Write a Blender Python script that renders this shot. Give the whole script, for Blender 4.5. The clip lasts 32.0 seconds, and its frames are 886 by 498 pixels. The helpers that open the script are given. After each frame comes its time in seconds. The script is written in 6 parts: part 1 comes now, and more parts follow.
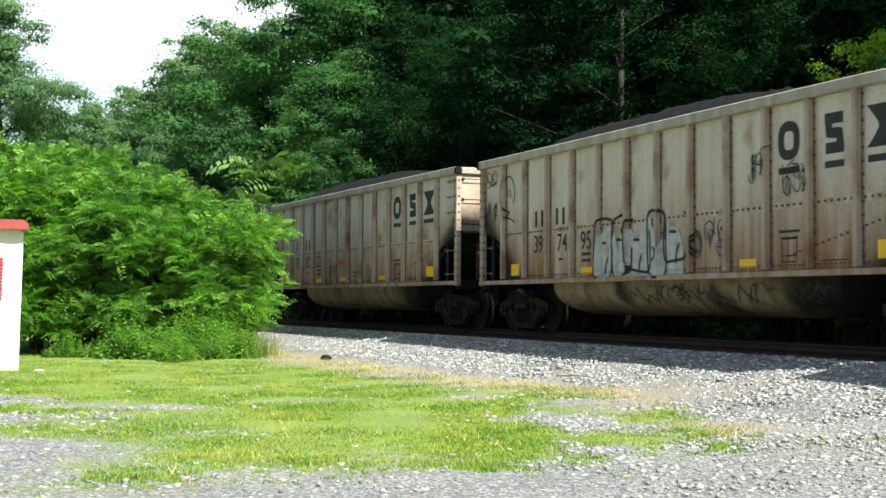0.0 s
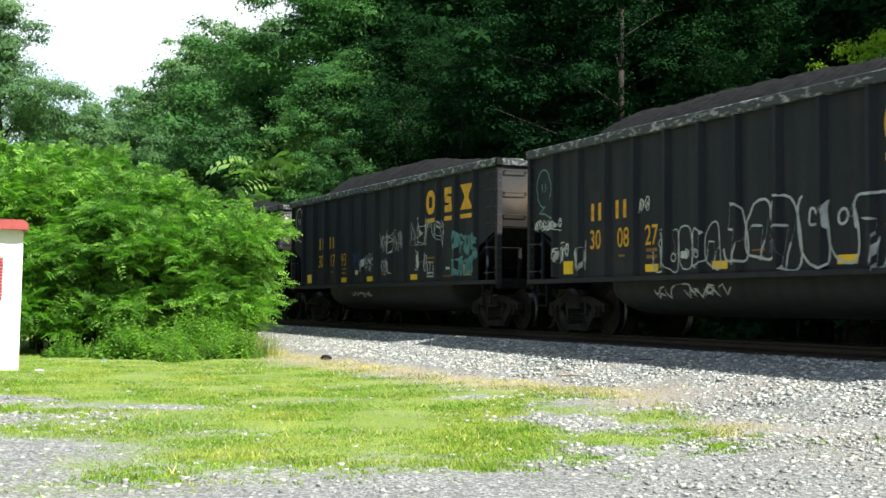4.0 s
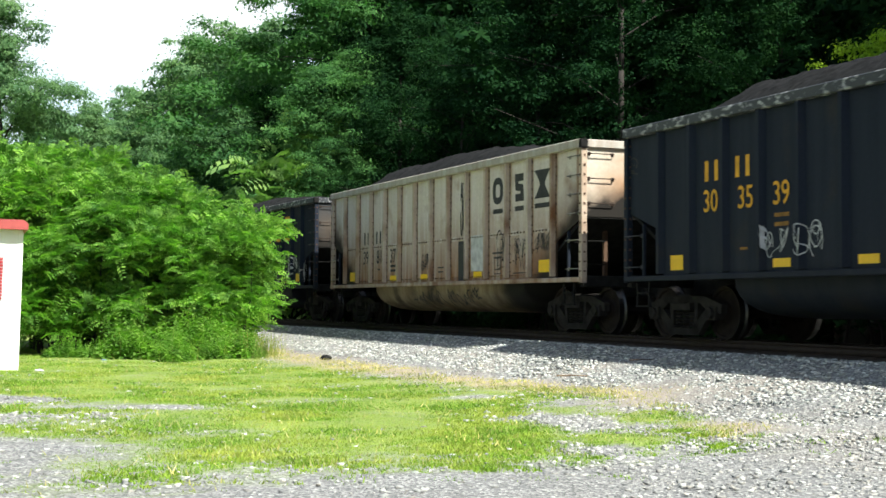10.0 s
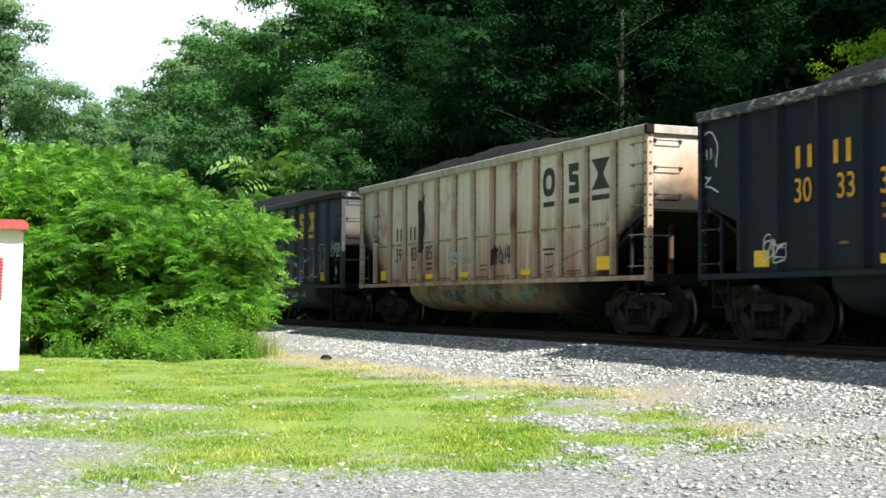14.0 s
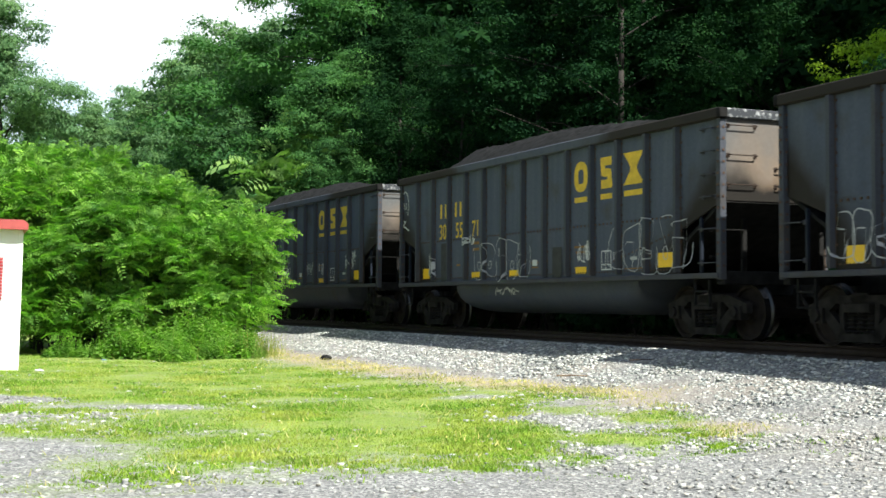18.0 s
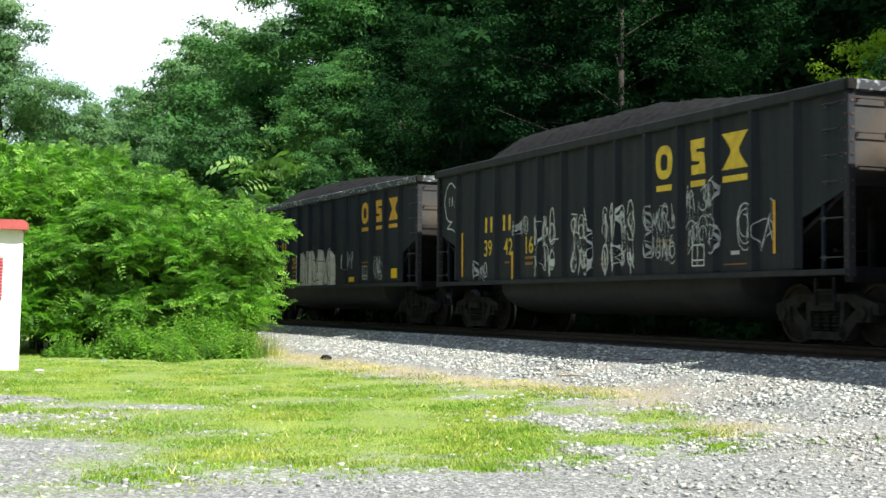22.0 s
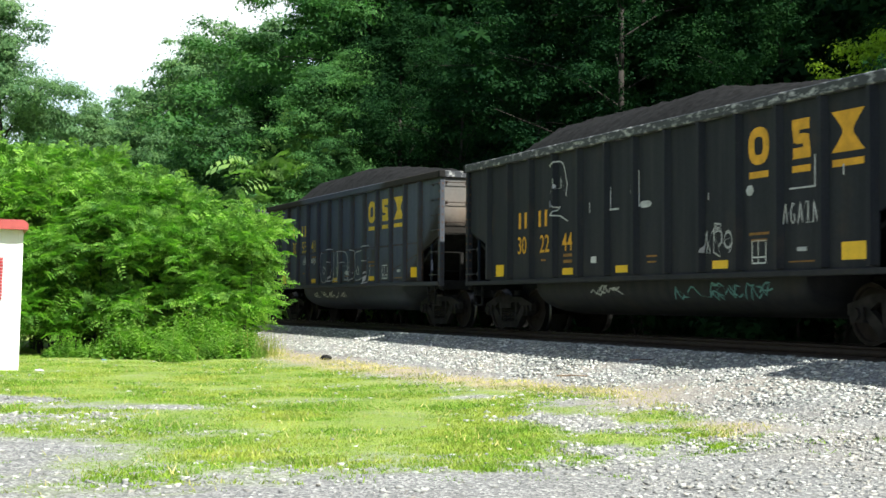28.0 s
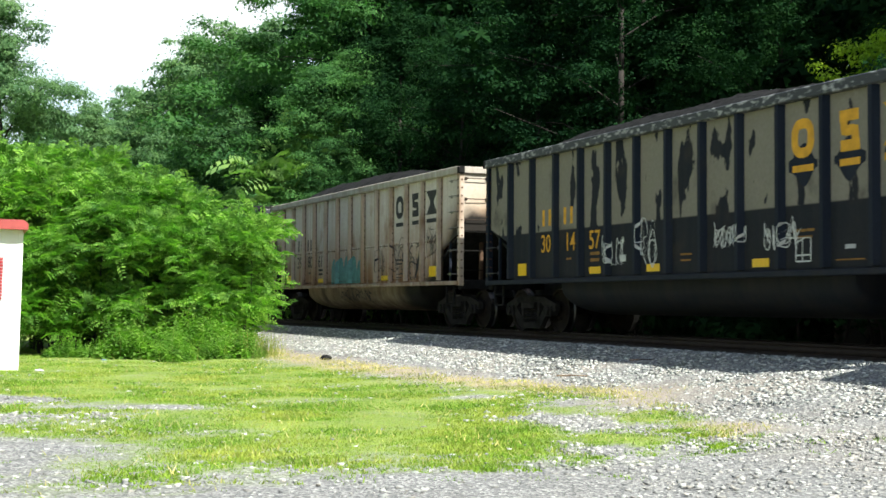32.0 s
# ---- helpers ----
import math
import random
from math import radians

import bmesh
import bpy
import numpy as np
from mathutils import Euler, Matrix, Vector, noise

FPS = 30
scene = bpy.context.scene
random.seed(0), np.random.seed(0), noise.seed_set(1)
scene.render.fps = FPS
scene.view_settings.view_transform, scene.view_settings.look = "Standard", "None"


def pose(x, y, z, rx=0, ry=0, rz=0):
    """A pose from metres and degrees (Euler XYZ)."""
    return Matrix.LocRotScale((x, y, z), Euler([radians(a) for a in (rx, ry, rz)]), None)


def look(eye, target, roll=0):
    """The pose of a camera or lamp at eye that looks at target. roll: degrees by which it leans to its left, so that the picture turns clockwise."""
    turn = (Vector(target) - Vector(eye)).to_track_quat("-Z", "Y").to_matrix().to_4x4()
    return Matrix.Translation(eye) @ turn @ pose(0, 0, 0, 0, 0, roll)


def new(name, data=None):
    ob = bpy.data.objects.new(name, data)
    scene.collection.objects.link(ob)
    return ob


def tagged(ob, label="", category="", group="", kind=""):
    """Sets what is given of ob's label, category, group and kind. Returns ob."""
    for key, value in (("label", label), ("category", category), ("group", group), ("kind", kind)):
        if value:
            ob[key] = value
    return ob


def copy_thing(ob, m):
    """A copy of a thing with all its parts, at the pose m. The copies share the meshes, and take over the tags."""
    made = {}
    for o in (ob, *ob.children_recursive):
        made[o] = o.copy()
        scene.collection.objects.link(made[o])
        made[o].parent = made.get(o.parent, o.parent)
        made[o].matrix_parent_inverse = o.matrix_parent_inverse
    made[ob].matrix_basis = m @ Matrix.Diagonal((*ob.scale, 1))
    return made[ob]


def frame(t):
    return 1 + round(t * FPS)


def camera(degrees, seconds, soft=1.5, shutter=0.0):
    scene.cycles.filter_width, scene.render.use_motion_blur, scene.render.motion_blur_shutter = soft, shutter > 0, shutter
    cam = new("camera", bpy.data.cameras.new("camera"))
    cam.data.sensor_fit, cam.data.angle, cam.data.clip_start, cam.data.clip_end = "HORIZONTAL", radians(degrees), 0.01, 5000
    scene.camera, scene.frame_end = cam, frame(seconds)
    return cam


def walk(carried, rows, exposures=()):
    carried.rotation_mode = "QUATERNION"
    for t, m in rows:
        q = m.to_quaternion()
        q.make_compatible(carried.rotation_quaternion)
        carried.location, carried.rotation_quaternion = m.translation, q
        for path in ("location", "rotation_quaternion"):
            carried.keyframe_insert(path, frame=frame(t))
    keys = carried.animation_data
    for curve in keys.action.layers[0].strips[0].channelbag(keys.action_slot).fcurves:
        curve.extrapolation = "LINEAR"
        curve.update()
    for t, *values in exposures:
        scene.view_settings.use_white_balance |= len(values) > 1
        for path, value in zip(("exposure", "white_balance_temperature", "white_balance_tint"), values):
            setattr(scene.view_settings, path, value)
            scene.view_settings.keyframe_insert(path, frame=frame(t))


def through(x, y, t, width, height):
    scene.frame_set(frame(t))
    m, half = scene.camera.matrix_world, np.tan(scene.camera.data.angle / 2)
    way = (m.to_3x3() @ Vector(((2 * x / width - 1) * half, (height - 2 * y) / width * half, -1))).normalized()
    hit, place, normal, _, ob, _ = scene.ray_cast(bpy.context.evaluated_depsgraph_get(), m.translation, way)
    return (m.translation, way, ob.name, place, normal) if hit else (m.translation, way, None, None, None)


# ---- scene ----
# The clip: loaded coal cars pass on a curved track behind a lawn and gravel yard.
RAIL = 1.30                       # rail top above the yard in front of the camera
CURVE_X, CURVE_Y, RADIUS = -630.702, -243.564, 689.691
HEADING = 1.1542                  # heading of the track where it crosses the view's axis
GRADE, CANT = -0.0016, 0.0198

cam = camera(36.505, 32.0, soft=1.55, shutter=0.15)
EYE = (0, 0, RAIL + 0.275)
STAND = look(EYE, (0, 100, EYE[2] + 100 * math.tan(0.04946)), 1.372)
walk(cam, [(0, STAND), (32.0, STAND)], exposures=[(0, 1.19, 6500, 4), (3.0, 1.19, 6500, 4), (6.0, 1.26, 6500, 4), (32.0, 1.26, 6500, 4)])

# ---- light ----
SUN_AZ, SUN_EL = (0.613, -0.790), radians(48.0)
world = bpy.data.worlds.new("sky")
scene.world = world
world.use_nodes = True
wn = world.node_tree.nodes
sky = wn.new("ShaderNodeTexSky")
sky.sky_type, sky.sun_disc = "NISHITA", False
sky.sun_elevation = SUN_EL
sky.sun_rotation = math.atan2(SUN_AZ[0], SUN_AZ[1])
sky.air_density, sky.dust_density, sky.ozone_density = 1.0, 1.6, 1.0
world.node_tree.links.new(sky.outputs[0], wn["Background"].inputs[0])
wn["Background"].inputs[1].default_value = 0.07
sun_data = bpy.data.lights.new("sun", "SUN")
sun_data.energy, sun_data.angle, sun_data.color = 5.0, radians(0.6), (1.0, 0.975, 0.925)
sun = new("sun", sun_data)
sun_way = Vector((SUN_AZ[0], SUN_AZ[1], math.hypot(*SUN_AZ) * math.tan(SUN_EL)))
sun.matrix_world = look(sun_way * 50, (0, 0, 0))


# ---- materials ----
def material(name, rough=0.8, metal=0.0, spec=0.3):
    """A material with its node tree, principled shader and a shared position input."""
    m = bpy.data.materials.new(name)
    m.use_nodes = True
    b = m.node_tree.nodes["Principled BSDF"]
    b.inputs["Roughness"].default_value = rough
    b.inputs["Metallic"].default_value = metal
    b.inputs["Specular IOR Level"].default_value = spec
    return m, m.node_tree.nodes, m.node_tree.links, b


def noise_tex(nodes, links, scale, detail=5, vec=None, stretch=None, w=None):
    n = nodes.new("ShaderNodeTexNoise")
    n.inputs["Scale"].default_value, n.inputs["Detail"].default_value = scale, detail
    src = vec
    if stretch:
        mp = nodes.new("ShaderNodeMapping")
        mp.inputs["Scale"].default_value = stretch
        links.new(src, mp.inputs[0])
        src = mp.outputs[0]
    if w is not None:
        n.noise_dimensions = "4D"
        links.new(w, n.inputs["W"])
    if src:
        links.new(src, n.inputs["Vector"])
    return n.outputs[0]


def ramp(nodes, links, fac, stops):
    r = nodes.new("ShaderNodeValToRGB")
    el = r.color_ramp.elements
    while len(el) < len(stops):
        el.new(0.5)
    for e, (p, c) in zip(el, stops):
        e.position, e.color = p, (*c, 1) if len(c) == 3 else c
    links.new(fac, r.inputs[0])
    return r.outputs[0]


def grey(v):
    return (v, v, v)


def mixc(nodes, links, fac, a, b, kind="MIX"):
    m = nodes.new("ShaderNodeMix")
    m.data_type, m.blend_type = "RGBA", kind
    for value, sock in ((fac, m.inputs[0]), (a, m.inputs[6]), (b, m.inputs[7])):
        if isinstance(value, (int, float)):
            sock.default_value = value
        elif isinstance(value, tuple):
            sock.default_value = (*value, 1)
        else:
            links.new(value, sock)
    return m.outputs[2]


def bump(nodes, links, height, bsdf, strength, distance):
    b = nodes.new("ShaderNodeBump")
    b.inputs["Strength"].default_value, b.inputs["Distance"].default_value = strength, distance
    links.new(height, b.inputs["Height"])
    links.new(b.outputs[0], bsdf.inputs["Normal"])


def object_coords(nodes):
    return nodes.new("ShaderNodeTexCoord").outputs["Object"]


def plain(name, colour, rough=0.8, metal=0.0, vary=0.25, scale=6.0, spec=0.3):
    m, n, l, b = material(name, rough, metal, spec)
    co = object_coords(n)
    big = noise_tex(n, l, scale, 6, co)
    fine = noise_tex(n, l, scale * 12, 3, co)
    c = mixc(n, l, ramp(n, l, big, [(0.3, grey(0.0)), (0.7, grey(1.0))]),
             tuple(x * (1 - vary) for x in colour), tuple(min(1, x * (1 + vary)) for x in colour))
    c = mixc(n, l, 0.25, c, ramp(n, l, fine, [(0.3, grey(0.6)), (0.7, grey(1.2))]), "MULTIPLY")
    l.new(c, b.inputs["Base Color"])
    bump(n, l, fine, b, 0.25, 0.004)
    return m


def car_paint(name, colour, rust, rust_amount, dust, peeled=None, soot=None, black_from=0.0, blown=None, smut=(0.13, 0.07, 0.042), ribs=None):
    """Weathered paint on steel: streaks that run down, rust near the seams, dust, and peeled patches."""
    m, n, l, b = material(name, 0.7, 0.0, 0.1)
    co = object_coords(n)
    rnd = n.new("ShaderNodeObjectInfo").outputs["Random"]
    wide = n.new("ShaderNodeMath")
    wide.operation, wide.inputs[1].default_value = "MULTIPLY", 60.0
    l.new(rnd, wide.inputs[0])
    streak = noise_tex(n, l, 1.0, 6, co, (5.0, 5.0, 0.35), wide.outputs[0])
    blot = noise_tex(n, l, 1.4, 8, co, (1.0, 1.0, 0.8), wide.outputs[0])
    fine = noise_tex(n, l, 22, 5, co)
    c = mixc(n, l, ramp(n, l, streak, [(0.35, grey(0.0)), (0.75, grey(1.0))]), colour, dust)
    if peeled:
        edge = noise_tex(n, l, 1.1, 9, co, (1.9, 1.0, 0.8))
        z = n.new("ShaderNodeSeparateXYZ")
        l.new(co, z.inputs[0])
        up = n.new("ShaderNodeMapRange")
        up.inputs[1].default_value, up.inputs[2].default_value = 2.03, 2.06
        l.new(z.outputs[2], up.inputs[0])
        mid = n.new("ShaderNodeMath")
        mid.operation, mid.inputs[1].default_value, mid.inputs[2].default_value = "MULTIPLY_ADD", math.tau / 1.023, 5.6535 * math.tau / 1.023
        l.new(z.outputs[0], mid.inputs[0])
        wave = n.new("ShaderNodeMath")
        wave.operation = "COSINE"
        l.new(mid.outputs[0], wave.inputs[0])
        kept = n.new("ShaderNodeMath")
        kept.operation, kept.inputs[1].default_value = "MULTIPLY_ADD", 0.085
        l.new(wave.outputs[0], kept.inputs[0])
        l.new(edge, kept.inputs[2])
        low = ramp(n, l, kept.outputs[0], [(0.60, grey(1.0)), (0.612, grey(0.0))])
        patch = mixc(n, l, 1.0, up.outputs[0], low, "MULTIPLY")
        c = mixc(n, l, patch, c, peeled)
    rusty = ramp(n, l, blot, [(0.62 - rust_amount * 0.3, grey(0.0)), (0.80 - rust_amount * 0.2, grey(1.0))])
    c = mixc(n, l, rusty, c, rust)
    z2 = n.new("ShaderNodeSeparateXYZ")
    l.new(co, z2.inputs[0])
    if ribs:
        pitch, first = ribs
        turn = n.new("ShaderNodeMath")
        turn.operation, turn.inputs[1].default_value, turn.inputs[2].default_value = "MULTIPLY_ADD", math.tau / pitch, -first * math.tau / pitch
        l.new(z2.outputs[0], turn.inputs[0])
        at_post = n.new("ShaderNodeMath")
        at_post.operation = "COSINE"
        l.new(turn.outputs[0], at_post.inputs[0])
        half_ = n.new("ShaderNodeMath")
        half_.operation, half_.inputs[1].default_value = "MULTIPLY_ADD", 0.5
        l.new(at_post.outputs[0], half_.inputs[0])
        l.new(mixc(n, l, 1.0, streak, grey(0.42), "MULTIPLY"), half_.inputs[2])
        c = mixc(n, l, ramp(n, l, half_.outputs[0], [(0.50, grey(0.0)), (0.66, grey(0.8))]), c, rust)
    grime = n.new("ShaderNodeMapRange")
    grime.inputs[1].default_value, grime.inputs[2].default_value = soot[:2] if soot else (2.1, 0.9)
    grime.inputs[3].default_value, grime.inputs[4].default_value = 0.0, soot[2] if soot else 0.75 * rust_amount + 0.12
    l.new(z2.outputs[2], grime.inputs[0])
    spotted = mixc(n, l, 1.0, grime.outputs[0], ramp(n, l, streak, [(0.25, grey(0.3)), (0.6, grey(1.2))]), "MULTIPLY")
    c = mixc(n, l, spotted, c, rust)
    c = mixc(n, l, 0.35, c, ramp(n, l, fine, [(0.3, grey(0.65)), (0.7, grey(1.15))]), "MULTIPLY")
    if blown:
        # coal dirt blown out of the open ends: it follows the sloping edge with a ragged border
        side = n.new("ShaderNodeMath")
        side.operation = "ABSOLUTE"
        l.new(z2.outputs[0], side.inputs[0])
        slant = n.new("ShaderNodeMath")
        slant.operation, slant.inputs[1].default_value = "MULTIPLY_ADD", -1.15
        l.new(z2.outputs[2], slant.inputs[0])
        l.new(side.outputs[0], slant.inputs[2])
        rag = n.new("ShaderNodeMath")
        rag.operation, rag.inputs[1].default_value = "MULTIPLY_ADD", 0.9
        l.new(blot, rag.inputs[0])
        l.new(slant.outputs[0], rag.inputs[2])
        for lo, hi, tone, most in ((blown - 0.75, blown + 0.25, smut, 0.75), (blown - 0.12, blown + 0.3, (0.02, 0.016, 0.013), 0.95)):
            near_ = n.new("ShaderNodeMapRange")
            near_.inputs[1].default_value, near_.inputs[2].default_value = lo, hi
            near_.inputs[4].default_value = most
            l.new(rag.outputs[0], near_.inputs[0])
            c = mixc(n, l, near_.outputs[0], c, tone)
    # Blends into near black from this x towards one end, with a ragged border.
    if black_from:
        off = n.new("ShaderNodeMath")
        off.operation, off.inputs[1].default_value = "MULTIPLY_ADD", 2.0
        l.new(blot, off.inputs[0])
        l.new(z2.outputs[0], off.inputs[2])
        far_ = n.new("ShaderNodeMapRange")
        far_.inputs[1].default_value, far_.inputs[2].default_value = black_from + 1.0, black_from + 2.6
        l.new(off.outputs[0], far_.inputs[0])
        c = mixc(n, l, far_.outputs[0], c, (0.013, 0.012, 0.011))
    l.new(c, b.inputs["Base Color"])
    bump(n, l, fine, b, 0.2, 0.004)
    return m


def end_paint(name, colour, dust, flaked=None):
    """An end sheet: dulled paint, brown coal dust blown up from the coupling, and a ragged black stain low down."""
    m, n, l, b = material(name, 0.75, 0.0, 0.15)
    co = object_coords(n)
    sp = n.new("ShaderNodeSeparateXYZ")
    l.new(co, sp.inputs[0])
    info = n.new("ShaderNodeObjectInfo").outputs["Random"]
    w = n.new("ShaderNodeMath")
    w.operation, w.inputs[1].default_value = "MULTIPLY", 30.0
    l.new(info, w.inputs[0])
    blot = noise_tex(n, l, 1.3, 7, co, (1, 1, 1), w.outputs[0])
    fine = noise_tex(n, l, 16, 5, co)

    def level(lo, hi, k):
        add_ = n.new("ShaderNodeMath")
        add_.operation, add_.inputs[1].default_value = "MULTIPLY_ADD", k
        l.new(blot, add_.inputs[0])
        l.new(sp.outputs[2], add_.inputs[2])
        r = n.new("ShaderNodeMapRange")
        r.inputs[1].default_value, r.inputs[2].default_value = hi + k * 0.5, lo + k * 0.5
        l.new(add_.outputs[0], r.inputs[0])
        return r.outputs[0]

    c = mixc(n, l, ramp(n, l, fine, [(0.3, grey(0.0)), (0.7, grey(1.0))]), tuple(x * 0.85 for x in colour), colour)
    if flaked:
        c = mixc(n, l, ramp(n, l, noise_tex(n, l, 2.2, 8, co), [(0.52, grey(0.0)), (0.54, grey(1.0))]), c, flaked)
    aside = n.new("ShaderNodeMapRange")
    aside.inputs[1].default_value, aside.inputs[2].default_value = -1.7, -0.3
    l.new(sp.outputs[1], aside.inputs[0])
    c = mixc(n, l, mixc(n, l, 1.0, level(2.75, 3.55, 1.9), aside.outputs[0], "MULTIPLY"), c, dust)
    c = mixc(n, l, level(2.46, 2.86, 1.0), c, (0.014, 0.012, 0.010))
    l.new(c, b.inputs["Base Color"])
    bump(n, l, fine, b, 0.2, 0.004)
    return m


def scuffed(name, dark, pale):
    """A dark steel edge that loaders have scraped to pale patches."""
    m, n, l, b = material(name, 0.6, 0.0, 0.25)
    co = object_coords(n)
    info = n.new("ShaderNodeObjectInfo").outputs["Random"]
    mp = n.new("ShaderNodeMapping")
    mp.inputs["Scale"].default_value = (1.0, 2.0, 2.2)
    l.new(co, mp.inputs[0])
    spot = n.new("ShaderNodeTexNoise")
    spot.noise_dimensions = "4D"
    spot.inputs["Scale"].default_value, spot.inputs["Detail"].default_value = 6.5, 11
    wide = n.new("ShaderNodeMath")
    wide.operation, wide.inputs[1].default_value = "MULTIPLY", 40.0
    l.new(info, wide.inputs[0])
    l.new(wide.outputs[0], spot.inputs["W"])
    l.new(mp.outputs[0], spot.inputs["Vector"])
    c = mixc(n, l, ramp(n, l, spot.outputs[0], [(0.52, grey(0.0)), (0.70, grey(1.0))]), dark, pale)
    l.new(c, b.inputs["Base Color"])
    return m


def leaf_material(name, dark, light, through=0.35, glow=(1.0, 1.5, 0.45), mottle=0.7, twig_scale=1.7):
    m, n, l, b = material(name, 0.85, 0.0, 0.03)
    g = n.new("ShaderNodeNewGeometry")
    o = n.new("ShaderNodeObjectInfo")
    c = mixc(n, l, g.outputs["Random Per Island"], dark, light)
    big = noise_tex(n, l, 0.35, 3, n.new("ShaderNodeTexCoord").outputs["Object"])
    c = mixc(n, l, 0.6, c, ramp(n, l, big, [(0.3, (0.55, 0.62, 0.6)), (0.7, (1.3, 1.2, 0.9))]), "MULTIPLY")
    twig = noise_tex(n, l, twig_scale, 3, n.new("ShaderNodeTexCoord").outputs["Object"])
    c = mixc(n, l, mottle, c, ramp(n, l, twig, [(0.32, (0.5, 0.6, 0.65)), (0.68, (1.5, 1.3, 0.85))]), "MULTIPLY")
    c = mixc(n, l, 0.5, c, ramp(n, l, o.outputs["Random"], [(0, (0.75, 0.82, 0.9)), (1, (1.2, 1.15, 0.9))]), "MULTIPLY")
    l.new(c, b.inputs["Base Color"])
    t = n.new("ShaderNodeBsdfTranslucent")
    l.new(mixc(n, l, 1.0, c, glow, "MULTIPLY"), t.inputs[0])
    mix = n.new("ShaderNodeMixShader")
    mix.inputs[0].default_value = through
    l.new(b.outputs[0], mix.inputs[1])
    l.new(t.outputs[0], mix.inputs[2])
    l.new(mix.outputs[0], n["Material Output"].inputs[0])
    return m


def grass_material():
    """Mown grass: blades of mixed greens, with yellowed and lusher patches."""
    m, n, l, b = material("lawn_grass", 0.75, 0.0, 0.12)
    g = n.new("ShaderNodeNewGeometry")
    c = mixc(n, l, g.outputs["Random Per Island"], (0.088, 0.178, 0.017), (0.25, 0.40, 0.047))
    patchy = noise_tex(n, l, 0.8, 5, g.outputs["Position"])
    lush = noise_tex(n, l, 2.3, 4, g.outputs["Position"])
    c = mixc(n, l, ramp(n, l, patchy, [(0.42, grey(0.0)), (0.68, grey(0.75))]), c, (0.41, 0.425, 0.085))
    c = mixc(n, l, ramp(n, l, lush, [(0.45, grey(0.0)), (0.66, grey(0.7))]), c, (0.085, 0.185, 0.022))
    l.new(c, b.inputs["Base Color"])
    t = n.new("ShaderNodeBsdfTranslucent")
    l.new(c, t.inputs[0])
    mix = n.new("ShaderNodeMixShader")
    mix.inputs[0].default_value = 0.35
    l.new(b.outputs[0], mix.inputs[1])
    l.new(t.outputs[0], mix.inputs[2])
    l.new(mix.outputs[0], n["Material Output"].inputs[0])
    return m


def ground_material():
    """Gravel, bare soil and turf, laid out by the mesh's cover attribute (turf, ballast, forest floor)."""
    m, n, l, b = material("yard_ground", 0.95, 0.0, 0.2)
    co = n.new("ShaderNodeNewGeometry").outputs["Position"]
    at = n.new("ShaderNodeAttribute")
    at.attribute_name = "cover"
    sp = n.new("ShaderNodeSeparateColor")
    l.new(at.outputs["Color"], sp.inputs[0])
    vor = n.new("ShaderNodeTexVoronoi")
    vor.inputs["Scale"].default_value = 38
    l.new(co, vor.inputs["Vector"])
    big = noise_tex(n, l, 0.9, 6, co)
    fine = noise_tex(n, l, 30, 4, co)
    stone = ramp(n, l, vor.outputs["Color"], [(0.15, (0.115, 0.117, 0.120)), (0.55, (0.205, 0.206, 0.207)), (0.9, (0.41, 0.41, 0.397))])
    stone = mixc(n, l, 0.5, stone, ramp(n, l, big, [(0.3, (0.75, 0.72, 0.68)), (0.7, (1.15, 1.13, 1.1))]), "MULTIPLY")
    soil = mixc(n, l, fine, (0.235, 0.185, 0.14), (0.43, 0.355, 0.27))
    blade = noise_tex(n, l, 70, 3, co, (1.0, 0.3, 1.0))
    turf = mixc(n, l, big, (0.10, 0.19, 0.02), (0.27, 0.35, 0.055))
    turf = mixc(n, l, 0.9, turf, ramp(n, l, blade, [(0.35, grey(0.55)), (0.65, grey(1.25))]), "MULTIPLY")
    turf = mixc(n, l, ramp(n, l, fine, [(0.4, grey(0.0)), (0.8, grey(0.4))]), turf, soil)
    c = mixc(n, l, sp.outputs[0], stone, turf)
    c = mixc(n, l, sp.outputs[1], c, soil)
    c = mixc(n, l, sp.outputs[2], c, mixc(n, l, fine, (0.03, 0.035, 0.015), (0.07, 0.06, 0.03)))
    l.new(c, b.inputs["Base Color"])
    bump(n, l, vor.outputs["Distance"], b, 0.7, 0.03)
    return m


def stone_material(name, dark, light):
    m, n, l, b = material(name, 0.9, 0.0, 0.25)
    g = n.new("ShaderNodeNewGeometry")
    c = ramp(n, l, g.outputs["Random Per Island"], [(0.0, dark), (0.6, tuple((a + 2 * b_) / 3 for a, b_ in zip(light, dark))), (1.0, light)])
    fine = noise_tex(n, l, 60, 4, g.outputs["Position"])
    c = mixc(n, l, 0.5, c, ramp(n, l, fine, [(0.3, grey(0.7)), (0.7, grey(1.2))]), "MULTIPLY")
    hue = noise_tex(n, l, 14, 3, g.outputs["Position"])
    c = mixc(n, l, 0.8, c, ramp(n, l, hue, [(0.32, (0.92, 0.98, 0.97)), (0.5, (1.0, 1.0, 0.97)), (0.7, (1.05, 0.96, 0.84))]), "MULTIPLY")
    l.new(c, b.inputs["Base Color"])
    bump(n, l, fine, b, 0.4, 0.006)
    return m


